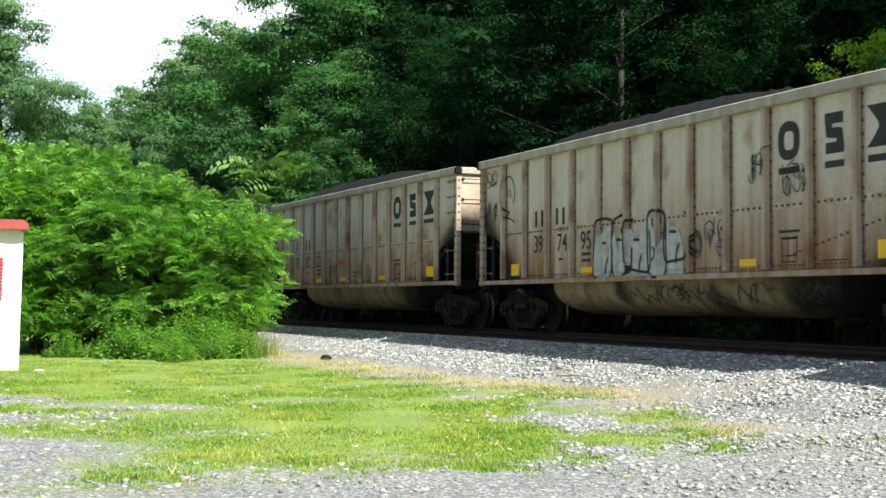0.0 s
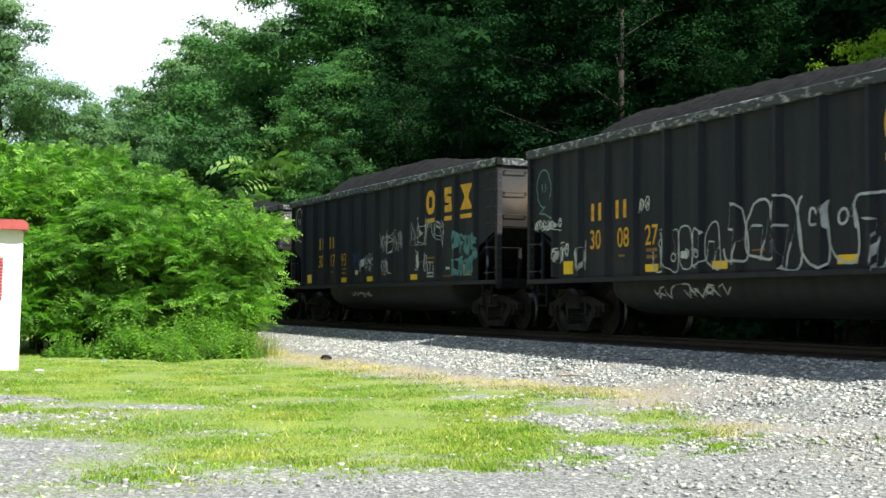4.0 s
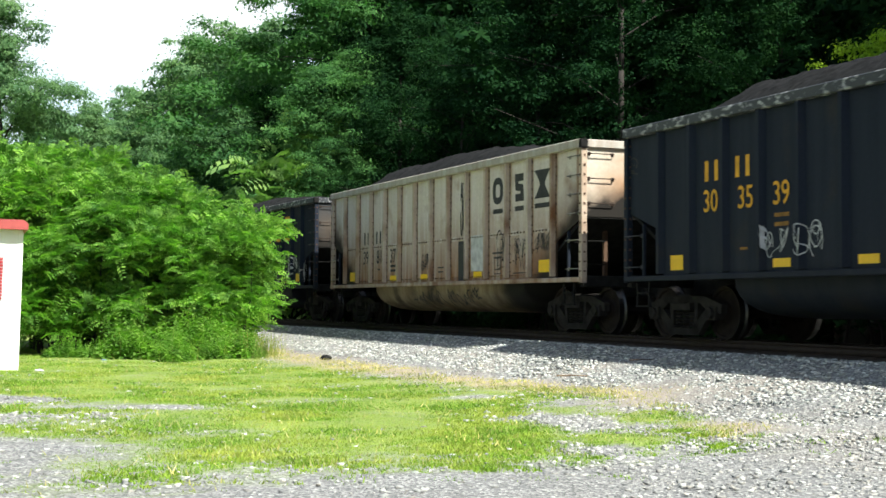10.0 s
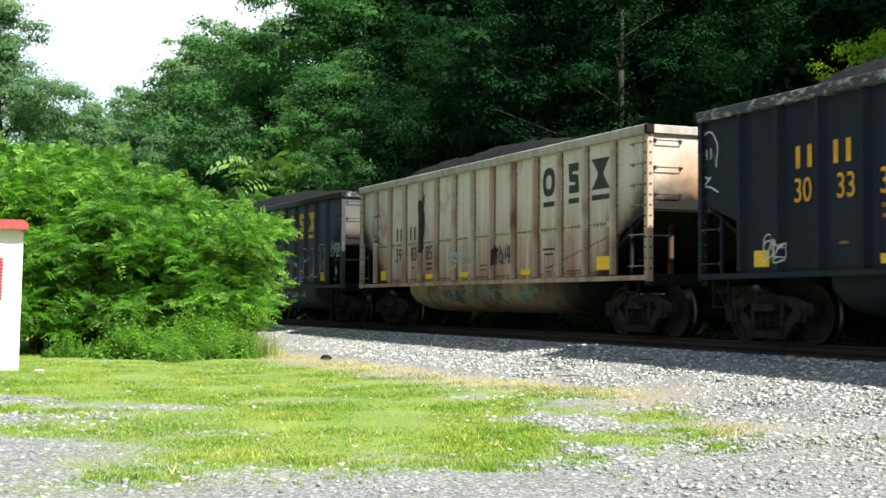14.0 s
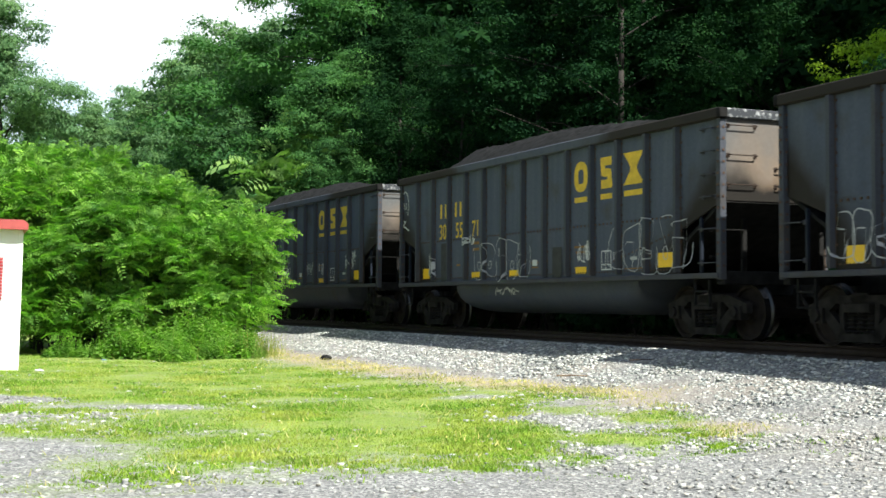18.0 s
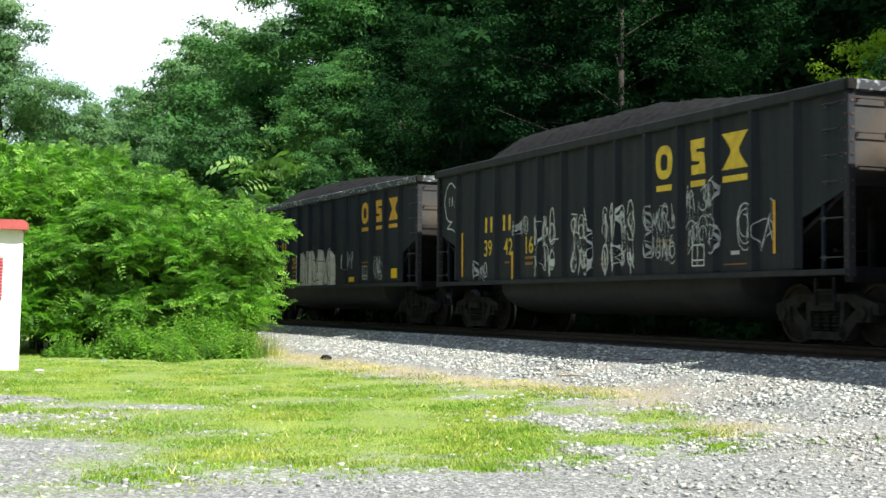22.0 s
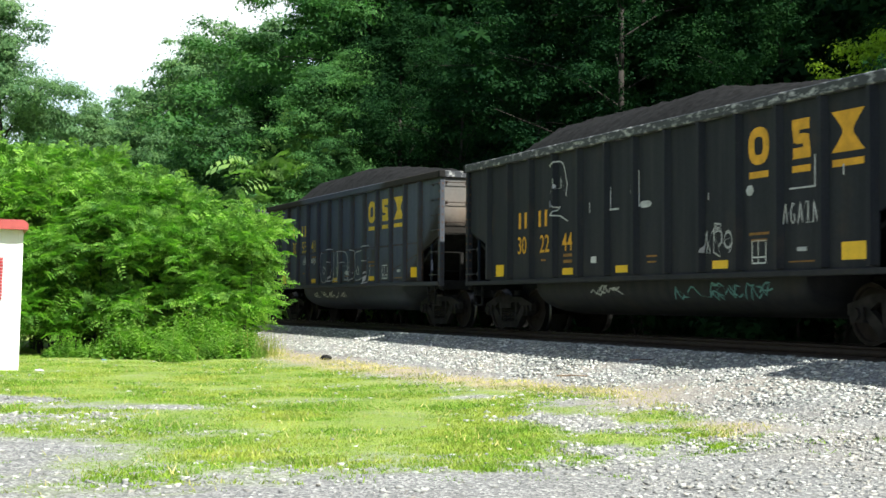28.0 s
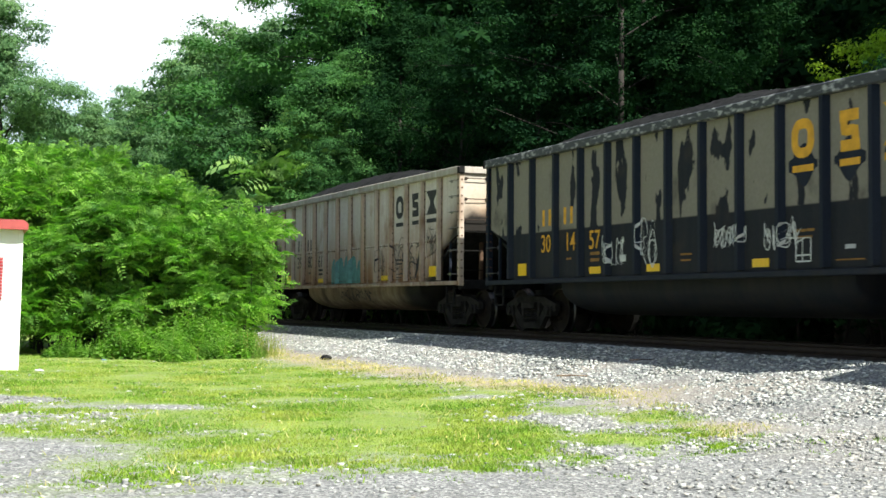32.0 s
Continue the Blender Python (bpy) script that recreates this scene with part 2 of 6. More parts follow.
RUST = (0.14, 0.065, 0.03)
M = {
    "tan": car_paint("weathered_cream_paint", (0.57, 0.515, 0.475), (0.225, 0.112, 0.058), 0.2, (0.46, 0.38, 0.32), None, (2.75, 1.0, 0.95), 0.0, 4.42, (0.13, 0.07, 0.042), (1.023, -6.165)),
    "black": car_paint("weathered_black_paint", (0.0095, 0.0135, 0.0230), (0.025, 0.023, 0.022), 0.10, (0.0175, 0.0222, 0.033)),
    "grey": car_paint("faded_dark_grey_paint", (0.060, 0.071, 0.100), (0.055, 0.048, 0.042), 0.14, (0.082, 0.093, 0.120), None, None, 0.0, 3.88, (0.035, 0.033, 0.034)),
    "sooty": car_paint("sooty_black_paint", (0.0165, 0.0185, 0.0235), (0.038, 0.032, 0.028), 0.14, (0.029, 0.031, 0.036)),
    "patchy": car_paint("peeling_black_over_cream_paint", (0.009, 0.012, 0.018), (0.035, 0.028, 0.023), 0.10, (0.02, 0.02, 0.023), (0.20, 0.18, 0.145)),
    "belly_tan": car_paint("sooty_cream_belly_paint", (0.30, 0.235, 0.165), (0.018, 0.013, 0.010), 0.4, (0.17, 0.11, 0.065), None, (0.95, 0.45, 0.35), 2.2),
    "post_rust": car_paint("rusty_post_paint", (0.45, 0.38, 0.32), (0.16, 0.075, 0.036), 0.38, (0.33, 0.23, 0.155)),
    "chord_worn": scuffed("scuffed_top_rail", (0.030, 0.033, 0.038), (0.36, 0.36, 0.355)),
    "post_grey": car_paint("grimy_grey_post_paint", (0.044, 0.049, 0.062), (0.05, 0.040, 0.032), 0.25, (0.066, 0.070, 0.08)),
    "chord_tan": car_paint("chalky_top_rail", (0.42, 0.40, 0.36), (0.18, 0.12, 0.08), 0.2, (0.33, 0.30, 0.26)),
    "end": end_paint("dusty_cream_end_sheet", (0.47, 0.42, 0.35), (0.28, 0.135, 0.055)),
    "end_mid": end_paint("dusty_grey_end_sheet", (0.10, 0.10, 0.10), (0.19, 0.13, 0.083)),
    "end_dark": end_paint("sooty_grey_end_sheet", (0.040, 0.041, 0.043), (0.115, 0.078, 0.048)),
    "end_flaked": end_paint("flaking_grey_end_sheet", (0.085, 0.085, 0.088), (0.19, 0.135, 0.085), (0.46, 0.43, 0.37)),
    "under": plain("greasy_underframe", (0.014, 0.0135, 0.013), 0.9, 0.0, 0.4, 6.0, 0.05),
    "truck": plain("dusty_cast_steel", (0.023, 0.0205, 0.0185), 0.9, 0.0, 0.5, 6.0, 0.06),
    "wheel": plain("wheel_steel", (0.020, 0.015, 0.0125), 0.85, 0.0, 0.4, 6.0, 0.1),
    "iron": plain("worn_grab_iron", (0.17, 0.155, 0.14), 0.5, 0.4, 0.3),
    "tread": plain("polished_wheel_tread", (0.075, 0.072, 0.068), 0.4, 1.0, 0.15),
    "coal": plain("coal", (0.0115, 0.0113, 0.0115), 0.85, 0.0, 0.6, 9.0, 0.08),
    "yellow": plain("yellow_stencil_paint", (0.60, 0.30, 0.018), 0.7, 0.0, 0.2),
    "lemon": plain("lemon_stencil_paint", (0.60, 0.39, 0.03), 0.7, 0.0, 0.2),
    "stencil_dim": plain("faded_yellow_stencil", (0.20, 0.10, 0.02), 0.8, 0.0, 0.3),
    "reflector": plain("yellow_reflective_sheet", (0.74, 0.44, 0.01), 0.45, 0.0, 0.1),
    "dark": plain("dark_stencil_paint", (0.030, 0.030, 0.030), 0.8, 0.0, 0.3),
    "white": plain("white_spray_paint", (0.55, 0.55, 0.53), 0.8, 0.0, 0.25),
    "silver": plain("silver_spray_paint", (0.40, 0.40, 0.40), 0.7, 0.0, 0.3),
    "pale": plain("cream_spray_paint", (0.50, 0.45, 0.37), 0.8, 0.0, 0.25),
    "teal": plain("teal_spray_paint", (0.10, 0.22, 0.22), 0.8, 0.0, 0.25),
    "red": plain("red_spray_paint", (0.4, 0.03, 0.03), 0.8, 0.0, 0.25),
    "blue": plain("blue_spray_paint", (0.03, 0.06, 0.22), 0.8, 0.0, 0.25),
    "rivet": plain("rusty_rivet", (0.075, 0.042, 0.025), 0.8, 0.2, 0.3),
    "rail": plain("rail_side_rust", (0.036, 0.024, 0.018), 0.8, 0.3, 0.3),
    "railtop": plain("rail_running_surface", (0.4, 0.38, 0.36), 0.3, 1.0, 0.1),
    "tie": plain("creosoted_tie", (0.05, 0.04, 0.032), 0.9, 0.0, 0.4),
    "bark": plain("bark", (0.024, 0.021, 0.018), 0.95, 0.0, 0.45, 3.0),
    "ground": ground_material(),
    "gravel": stone_material("limestone_gravel", (0.18, 0.18, 0.178), (0.55, 0.543, 0.515)),
    "ballast": stone_material("ballast_stone", (0.20, 0.21, 0.206), (0.66, 0.652, 0.615)),
    # Distance haze is painted in: these leaves are paler and bluer.
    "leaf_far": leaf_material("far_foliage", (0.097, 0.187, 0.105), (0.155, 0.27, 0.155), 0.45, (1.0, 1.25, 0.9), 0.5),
    # Deep shade of the wood is put into these darkened leaf colours.
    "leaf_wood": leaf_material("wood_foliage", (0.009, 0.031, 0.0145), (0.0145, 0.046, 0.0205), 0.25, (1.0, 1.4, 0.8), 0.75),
    # Wood-edge leaves lightened in colour to stand for sunlight, slightly blued for haze.
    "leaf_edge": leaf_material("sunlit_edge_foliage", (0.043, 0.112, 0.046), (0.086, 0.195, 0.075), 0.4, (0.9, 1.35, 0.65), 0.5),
    "leaf_bush": leaf_material("shrub_foliage", (0.112, 0.24, 0.062), (0.255, 0.455, 0.115), 0.45, (0.95, 1.4, 0.5), 0.75, 2.6),
    # Lower distant trees: colour darkened for their shade, with some haze blue.
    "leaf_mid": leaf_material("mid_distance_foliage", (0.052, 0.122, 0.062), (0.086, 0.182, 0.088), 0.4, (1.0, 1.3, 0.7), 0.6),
    "leaf_pale": leaf_material("sumac_foliage", (0.11, 0.215, 0.085), (0.175, 0.295, 0.125), 0.4, (1.0, 1.3, 0.6), 0.5),
    # Brightened leaf colour stands for sun falling on one tree beside the wood.
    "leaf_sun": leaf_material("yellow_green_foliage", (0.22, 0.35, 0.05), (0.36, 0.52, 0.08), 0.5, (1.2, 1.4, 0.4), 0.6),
    "leaf_weed": leaf_material("weed_foliage", (0.11, 0.22, 0.05), (0.21, 0.36, 0.10), 0.45, (1.0, 1.5, 0.45), 0.6, 2.5),
    "seed_grass": leaf_material("seeding_grass", (0.15, 0.22, 0.07), (0.31, 0.31, 0.14), 0.4),
    "grass": grass_material(),
    "tuft": leaf_material("grass_tuft", (0.13, 0.235, 0.03), (0.26, 0.40, 0.06), 0.35, (1.0, 1.3, 0.5), 0.5),
    "dry": leaf_material("dry_grass", (0.34, 0.31, 0.17), (0.53, 0.48, 0.30), 0.3),
    "shed_white": plain("white_painted_siding", (0.80, 0.80, 0.78), 0.6, 0.0, 0.04),
    "shed_red": plain("red_roof_metal", (0.30, 0.06, 0.055), 0.5, 0.0, 0.12),
    "shutter": plain("red_slatted_shutter", (0.33, 0.035, 0.045), 0.6, 0.0, 0.15),
    "shed_dark": plain("pale_shutter_frame", (0.45, 0.42, 0.42), 0.7, 0.0, 0.2),
    "wood": plain("weathered_stick", (0.14, 0.10, 0.07), 0.9, 0.0, 0.3),
    "sky_blue": plain("blue_plastic", (0.08, 0.2, 0.45), 0.4, 0.0, 0.1),
}


# ---- mesh helpers ----
def mesh_object(name, data, mat, parent=None, label=""):
    ob = new(name, data)
    if mat and not data.materials:
        data.materials.append(mat)
    if parent:
        ob.parent = parent
    if label:
        ob["label"] = label
    return ob


def part(name, bm, mat, parent=None, label="", smooth=False):
    me = bpy.data.meshes.new(name)
    bm.to_mesh(me)
    bm.free()
    if smooth:
        me.shade_smooth()
    return mesh_object(name, me, mat, parent, label)


def box(bm, x0, x1, y0, y1, z0, z1):
    v = [bm.verts.new((x, y, z)) for x in (x0, x1) for y in (y0, y1) for z in (z0, z1)]
    for f in ((0, 1, 3, 2), (4, 6, 7, 5), (0, 4, 5, 1), (2, 3, 7, 6), (0, 2, 6, 4), (1, 5, 7, 3)):
        bm.faces.new([v[i] for i in f])
    return v


def soft_box(x0, x1, y0, y1, z0, z1, r=0.01):
    bm = bmesh.new()
    box(bm, x0, x1, y0, y1, z0, z1)
    bmesh.ops.bevel(bm, geom=bm.edges[:], offset=r, segments=1, affect="EDGES")
    bmesh.ops.recalc_face_normals(bm, faces=bm.faces[:])
    return bm


def rod(bm, a, b, r, sides=6, r2=None):
    """A tapered round bar from a to b."""
    a, b = Vector(a), Vector(b)
    q = (b - a).to_track_quat("Z", "Y").to_matrix()
    rings = []
    for p, rr in ((a, r), (b, r if r2 is None else r2)):
        rings.append([bm.verts.new(p + q @ Vector((rr * math.cos(i * math.tau / sides), rr * math.sin(i * math.tau / sides), 0))) for i in range(sides)])
    for i in range(sides):
        j = (i + 1) % sides
        bm.faces.new((rings[0][i], rings[0][j], rings[1][j], rings[1][i]))
    bm.faces.new(rings[0][::-1])
    bm.faces.new(rings[1])


def prism(outline, y0, y1):
    """A plate: an outline in (x, z), from y0 to y1."""
    bm = bmesh.new()
    a = [bm.verts.new((x, y0, z)) for x, z in outline]
    b = [bm.verts.new((x, y1, z)) for x, z in outline]
    bm.faces.new(a)
    bm.faces.new(b[::-1])
    for i in range(len(a)):
        j = (i + 1) % len(a)
        bm.faces.new((a[j], a[i], b[i], b[j]))
    bmesh.ops.recalc_face_normals(bm, faces=bm.faces[:])
    return bm


def fast_mesh(name, verts, faces):
    """A mesh from arrays of corners and of equal-sided faces."""
    me = bpy.data.meshes.new(name)
    n, k = len(faces), faces.shape[1]
    me.vertices.add(len(verts))
    me.vertices.foreach_set("co", np.ascontiguousarray(verts, dtype=np.float32).ravel())
    me.loops.add(n * k)
    me.loops.foreach_set("vertex_index", np.ascontiguousarray(faces, dtype=np.int32).ravel())
    me.polygons.add(n)
    me.polygons.foreach_set("loop_start", np.arange(0, n * k, k, dtype=np.int32))
    me.update(calc_edges=True)
    return me


# ---- the lie of the land ----
def track_vs(x, y):
    """Offset from the track's centreline (negative towards the camera) and distance along it."""
    dx, dy = x - CURVE_X, y - CURVE_Y
    return np.hypot(dx, dy) - RADIUS, (np.arctan2(dx, dy) - HEADING) * RADIUS


def track_xy(v, s):
    th = HEADING + s / RADIUS
    return CURVE_X + (RADIUS + v) * np.sin(th), CURVE_Y + (RADIUS + v) * np.cos(th)


PROFILE_V = (-600, -30, -7, -3.8, -1.9, 1.9, 3.2, 6, 34, 80, 600)
PROFILE_Z = (-1.3, -1.3, -0.95, -0.75, -0.20, -0.20, -0.6, -0.6, 8.0, 11.0, 11.0)


def land(x, y):
    v, s = track_vs(x, y)
    return RAIL + np.interp(v, PROFILE_V, PROFILE_Z) + GRADE * np.clip(s, -120, 60)


def smooth_noise(x, y, scale, seed=0.0):
    return noise.noise(Vector((x * scale, y * scale, seed)))


def turf_cover(x, y):
    """How much turf grows at a place of the yard, 0 to 1, and how much bare soil."""
    v, _ = track_vs(x, y)
    n = 0.5 * smooth_noise(x, y, 0.55, 3.1) + 0.35 * smooth_noise(x, y, 1.5, 7.7) + 0.3 * smooth_noise(x, y, 4.0, 1.3)
    edge = np.interp(y, (9.0, 12.0, 15.0, 19.0, 23.0, 30.0, 40.0), (-6.9, -6.2, -5.4, -4.2, -4.9, -4.9, -4.4))
    t = (edge - v) / 1.6 + 0.35
    near = np.interp(x, (-4.6, -4.2, -2.9, -1.5, -0.5, 0.6, 1.7, 2.9, 3.4), (12.9, 12.2, 11.2, 10.9, 11.1, 12.2, 12.4, 12.8, 14.6))
    t = min(t, (y - near) / float(np.interp(x, (-3.5, -0.5), (3.6, 2.2))) + 0.36)
    t -= 0.35 * max(0.0, min(1.0, (x - 0.6) / 1.2)) * max(0.0, min(1.0, (21 - y) / 3))
    t = min(t, 1.15) - 0.15 * max(0.0, min(1.0, (14.0 - y) / 2.2))
    for px, py, rx, ry, k in ((-6.3, 18.9, 1.1, 0.9, 2.2), (-5.0, 16.1, 1.8, 1.0, 1.4), (-3.5, 17.8, 0.7, 0.6, 0.9), (0.5, 19.5, 0.7, 0.45, 1.6),
                              (-4.5, 12.6, 1.8, 0.9, 0.8), (-4.1, 13.7, 2.4, 1.6, 0.45), (-5.0, 17.7, 1.3, 0.55, 1.1), (1.2, 16.4, 0.8, 0.5, 1.0), (1.6, 15.3, 0.4, 0.7, 0.9), (2.5, 16.0, 0.6, 1.0, -1.3), (2.75, 14.6, 0.45, 0.5, -1.2), (1.95, 13.9, 0.5, 0.5, -1.2), (1.3, 18.2, 0.9, 0.5, 0.6)):
        d = math.hypot((x - px) / rx, (y - py) / ry)
        t -= k * max(0.0, 1.25 - d)
    t = t + 1.15 * n + 0.55 * smooth_noise(x, y, 8.0, 2.2)
    t += (1.3 * smooth_noise(x, y, 2.4, 5.5) - 0.15) * max(0.0, min(1.0, (x - 0.3) / 1.4)) * max(0.0, min(1.0, (20 - y) / 2))
    t = min(t, 1.2 + 0.6 * smooth_noise(x, y, 2.6, 8.8))
    soil = 1.6 * max(0.0, 1 - abs(v - edge - 0.15) / 1.0) * (0.8 + n) * max(0.0, min(1.0, (y - 15.5) / 5))
    soil = max(soil, 0.9 * max(0.0, 1.2 - math.hypot((x - 3.1) / 0.75, (y - 14.6) / 1.0)) * (0.7 + 1.2 * n))
    soil = max(soil, 0.24 * max(0.0, min(1.0, (v + 6.6) / 1.8)) * max(0.0, 0.55 + 1.6 * smooth_noise(x, y, 0.7, 6.1)))
    if y > 60 or abs(x) > 40:
        t, soil = 1.0, 0.0
    return max(0.0, min(1.0, t)), max(0.0, min(0.9, soil))


def build_ground():
    def axis(points):
        out = []
        for a, b, step in points:
            out += list(np.arange(a, b, step))
        return np.array(out + [points[-1][1]])

    xs = axis([(-1500, -200, 130), (-200, -40, 8), (-40, -12, 1.0), (-12, 9, 0.2), (9, 40, 1.0), (40, 200, 8), (200, 1500, 130)])
    ys = axis([(-800, -60, 74), (-60, 6, 3), (6, 38, 0.2), (38, 60, 0.6), (60, 220, 4), (220, 1800, 158)])
    gx, gy = np.meshgrid(xs, ys)
    gz = land(gx, gy)
    col = np.zeros((gx.size, 4), dtype=np.float32)
    fx, fy, fz = gx.ravel(), gy.ravel(), gz.ravel().copy()
    v, s = track_vs(fx, fy)
    for i in range(fx.size):
        if v[i] > 4.2:
            col[i] = (0, 0, min(1, (v[i] - 4.2) / 1.2), 1)
        elif v[i] > -2.6:
            col[i] = (0, 0, 0, 1)
        else:
            t, soil = turf_cover(float(fx[i]), float(fy[i]))
            col[i] = (t, soil, 0, 1)
        if abs(fx[i]) < 40 and 0 < fy[i] < 60:
            fz[i] += 0.03 * smooth_noise(fx[i], fy[i], 0.8, 5) + 0.012 * smooth_noise(fx[i], fy[i], 4, 9)
    nx, ny = len(xs), len(ys)
    idx = np.arange(nx * ny).reshape(ny, nx)
    faces = np.stack([idx[:-1, :-1], idx[:-1, 1:], idx[1:, 1:], idx[1:, :-1]], -1).reshape(-1, 4)
    me = fast_mesh("ground", np.stack([fx, fy, fz], 1), faces)
    at = me.color_attributes.new("cover", "FLOAT_COLOR", "POINT")
    at.data.foreach_set("color", col.ravel())
    me.shade_smooth()
    tagged(mesh_object("ground", me, M["ground"]), "gravel yard and patchy lawn rising to a wooded bank", "ground", kind="structure")


def scatter_stones(name, spots, sizes, mat, label, seed):
    """Angular stones, each with its own shape, resting in the ground."""
    rng = np.random.default_rng(seed)
    base = np.array([(x, y, z) for x in (-1, 1) for y in (-1, 1) for z in (-1, 1)], float) * 0.62
    quad = np.array([(0, 1, 3, 2), (4, 6, 7, 5), (0, 4, 5, 1), (2, 3, 7, 6), (0, 2, 6, 4), (1, 5, 7, 3)])
    n = len(spots)
    vs = base[None] * rng.uniform(0.55, 1.25, (n, 8, 1)) + rng.normal(0, 0.17, (n, 8, 3))
    vs *= rng.uniform(0.7, 1.2, (n, 1, 3)) * sizes[:, None, None] * 0.5
    tilt = rng.uniform(-0.6, 0.6, n)[:, None]
    vs = np.stack([vs[..., 0], vs[..., 1] * np.cos(tilt) - vs[..., 2] * np.sin(tilt), vs[..., 1] * np.sin(tilt) + vs[..., 2] * np.cos(tilt)], -1)
    vs[..., 2] *= 0.5
    a = rng.uniform(0, math.tau, n)
    c, s = np.cos(a)[:, None], np.sin(a)[:, None]
    vs = np.stack([vs[..., 0] * c - vs[..., 1] * s, vs[..., 0] * s + vs[..., 1] * c, vs[..., 2]], -1)
    vs += spots[:, None, :] + np.array([0, 0, 1]) * (sizes * 0.05)[:, None, None]
    faces = (quad[None] + (np.arange(n) * 8)[:, None, None]).reshape(-1, 4)
    tagged(mesh_object(name, fast_mesh(name, vs.reshape(-1, 3), faces), mat), label, "gravel", kind="stuff")


def build_stones():
    rng = np.random.default_rng(11)
    s = rng.uniform(-70, 24, 62000)
    keep = rng.uniform(0, 1, 62000) < np.interp(s, (-75, -20, 0, 30), (0.25, 0.7, 1, 1))
    s = s[keep]
    v = rng.uniform(-3.7, -0.95, len(s))
    v = np.where(rng.uniform(0, 1, len(s)) < 0.08, v - rng.uniform(0, 1.1, len(s)), v)
    x, y = track_xy(v, s)
    scatter_stones("ballast_stones", np.stack([x, y, land(x, y)], 1), 0.04 + 0.06 * rng.uniform(0, 1, len(s)) ** 1.6, M["ballast"],
                   "loose pale grey crushed stone heaped along the track", 2)
    n = 160000
    y = 8.5 + 24 * rng.uniform(0, 1, n) ** 1.5
    x = rng.uniform(-1, 1, n) * (0.36 * y + 0.5)
    v, _ = track_vs(x, y)
    keep = v < -3.6
    x, y, v = x[keep], y[keep], v[keep]
    cover = [turf_cover(float(a), float(b)) for a, b in zip(x, y)]
    pick = np.array([rng.uniform() < (1 - k[0]) ** 1.3 * max(0.12, 1 - 1.1 * k[1]) * float(np.interp(d, (9.5, 11.5, 13.2, 15.0), (0.12, 0.21, 0.42, 0.9))) * (float(np.interp(w, (-9.5, -6.5), (0.40, 1.05))) + 0.4 * smooth_noise(float(a), float(b), 0.9, 4.4)) + 0.005 for k, a, b, w, d in zip(cover, x, y, v, y)])
    x, y = x[pick], y[pick]
    scatter_stones("yard_gravel", np.stack([x, y, land(x, y)], 1), 0.014 + 0.075 * rng.uniform(0, 1, len(x)) ** 3.4, M["gravel"],
                   "pale crushed limestone gravel strewn over the yard", 3)


def build_grass():
    rng = np.random.default_rng(5)
    n = 600000
    y = 9 + 31 * rng.uniform(0, 1, n) ** 1.25
    x = rng.uniform(-1, 1, n) * (0.36 * y + 0.4)
    v, _ = track_vs(x, y)
    keep = v < -3.4
    x, y = x[keep], y[keep]
    cov = np.array([turf_cover(float(a), float(b)) for a, b in zip(x, y)])
    pick = rng.uniform(0, 1, len(x)) < np.clip(cov[:, 0] * 1.1 - 0.1, 0, 1)
    dry = rng.uniform(0, 1, len(x)) < np.clip(cov[:, 1] - 0.3, 0, 1) * 0.6 + 0.025 * cov[:, 0]
    for name, sel, mat, h, label in (("lawn_grass", pick & ~dry, M["grass"], (0.012, 0.042), "short patchy bright green mown lawn"),
                                     ("dry_grass", dry, M["dry"], (0.02, 0.09), "straw-coloured dry grass along the ballast")):
        px, py = x[sel], y[sel]
        k = len(px)
        a = rng.uniform(0, math.tau, k)
        hh = rng.uniform(*h, k)
        wd = rng.uniform(0.005, 0.012, k)
        lean = rng.normal(0, 0.6, (k, 2)) * hh[:, None]
        base = np.stack([px, py, land(px, py) - 0.01], 1)
        side = np.stack([np.cos(a) * wd, np.sin(a) * wd, 0 * a], 1)
        tip = base + np.stack([lean[:, 0], lean[:, 1], hh], 1)
        vs = np.stack([base - side, base + side, tip], 1).reshape(-1, 3)
        tagged(mesh_object(name, fast_mesh(name, vs, np.arange(3 * k).reshape(-1, 3)), mat), label, "grass", kind="stuff")


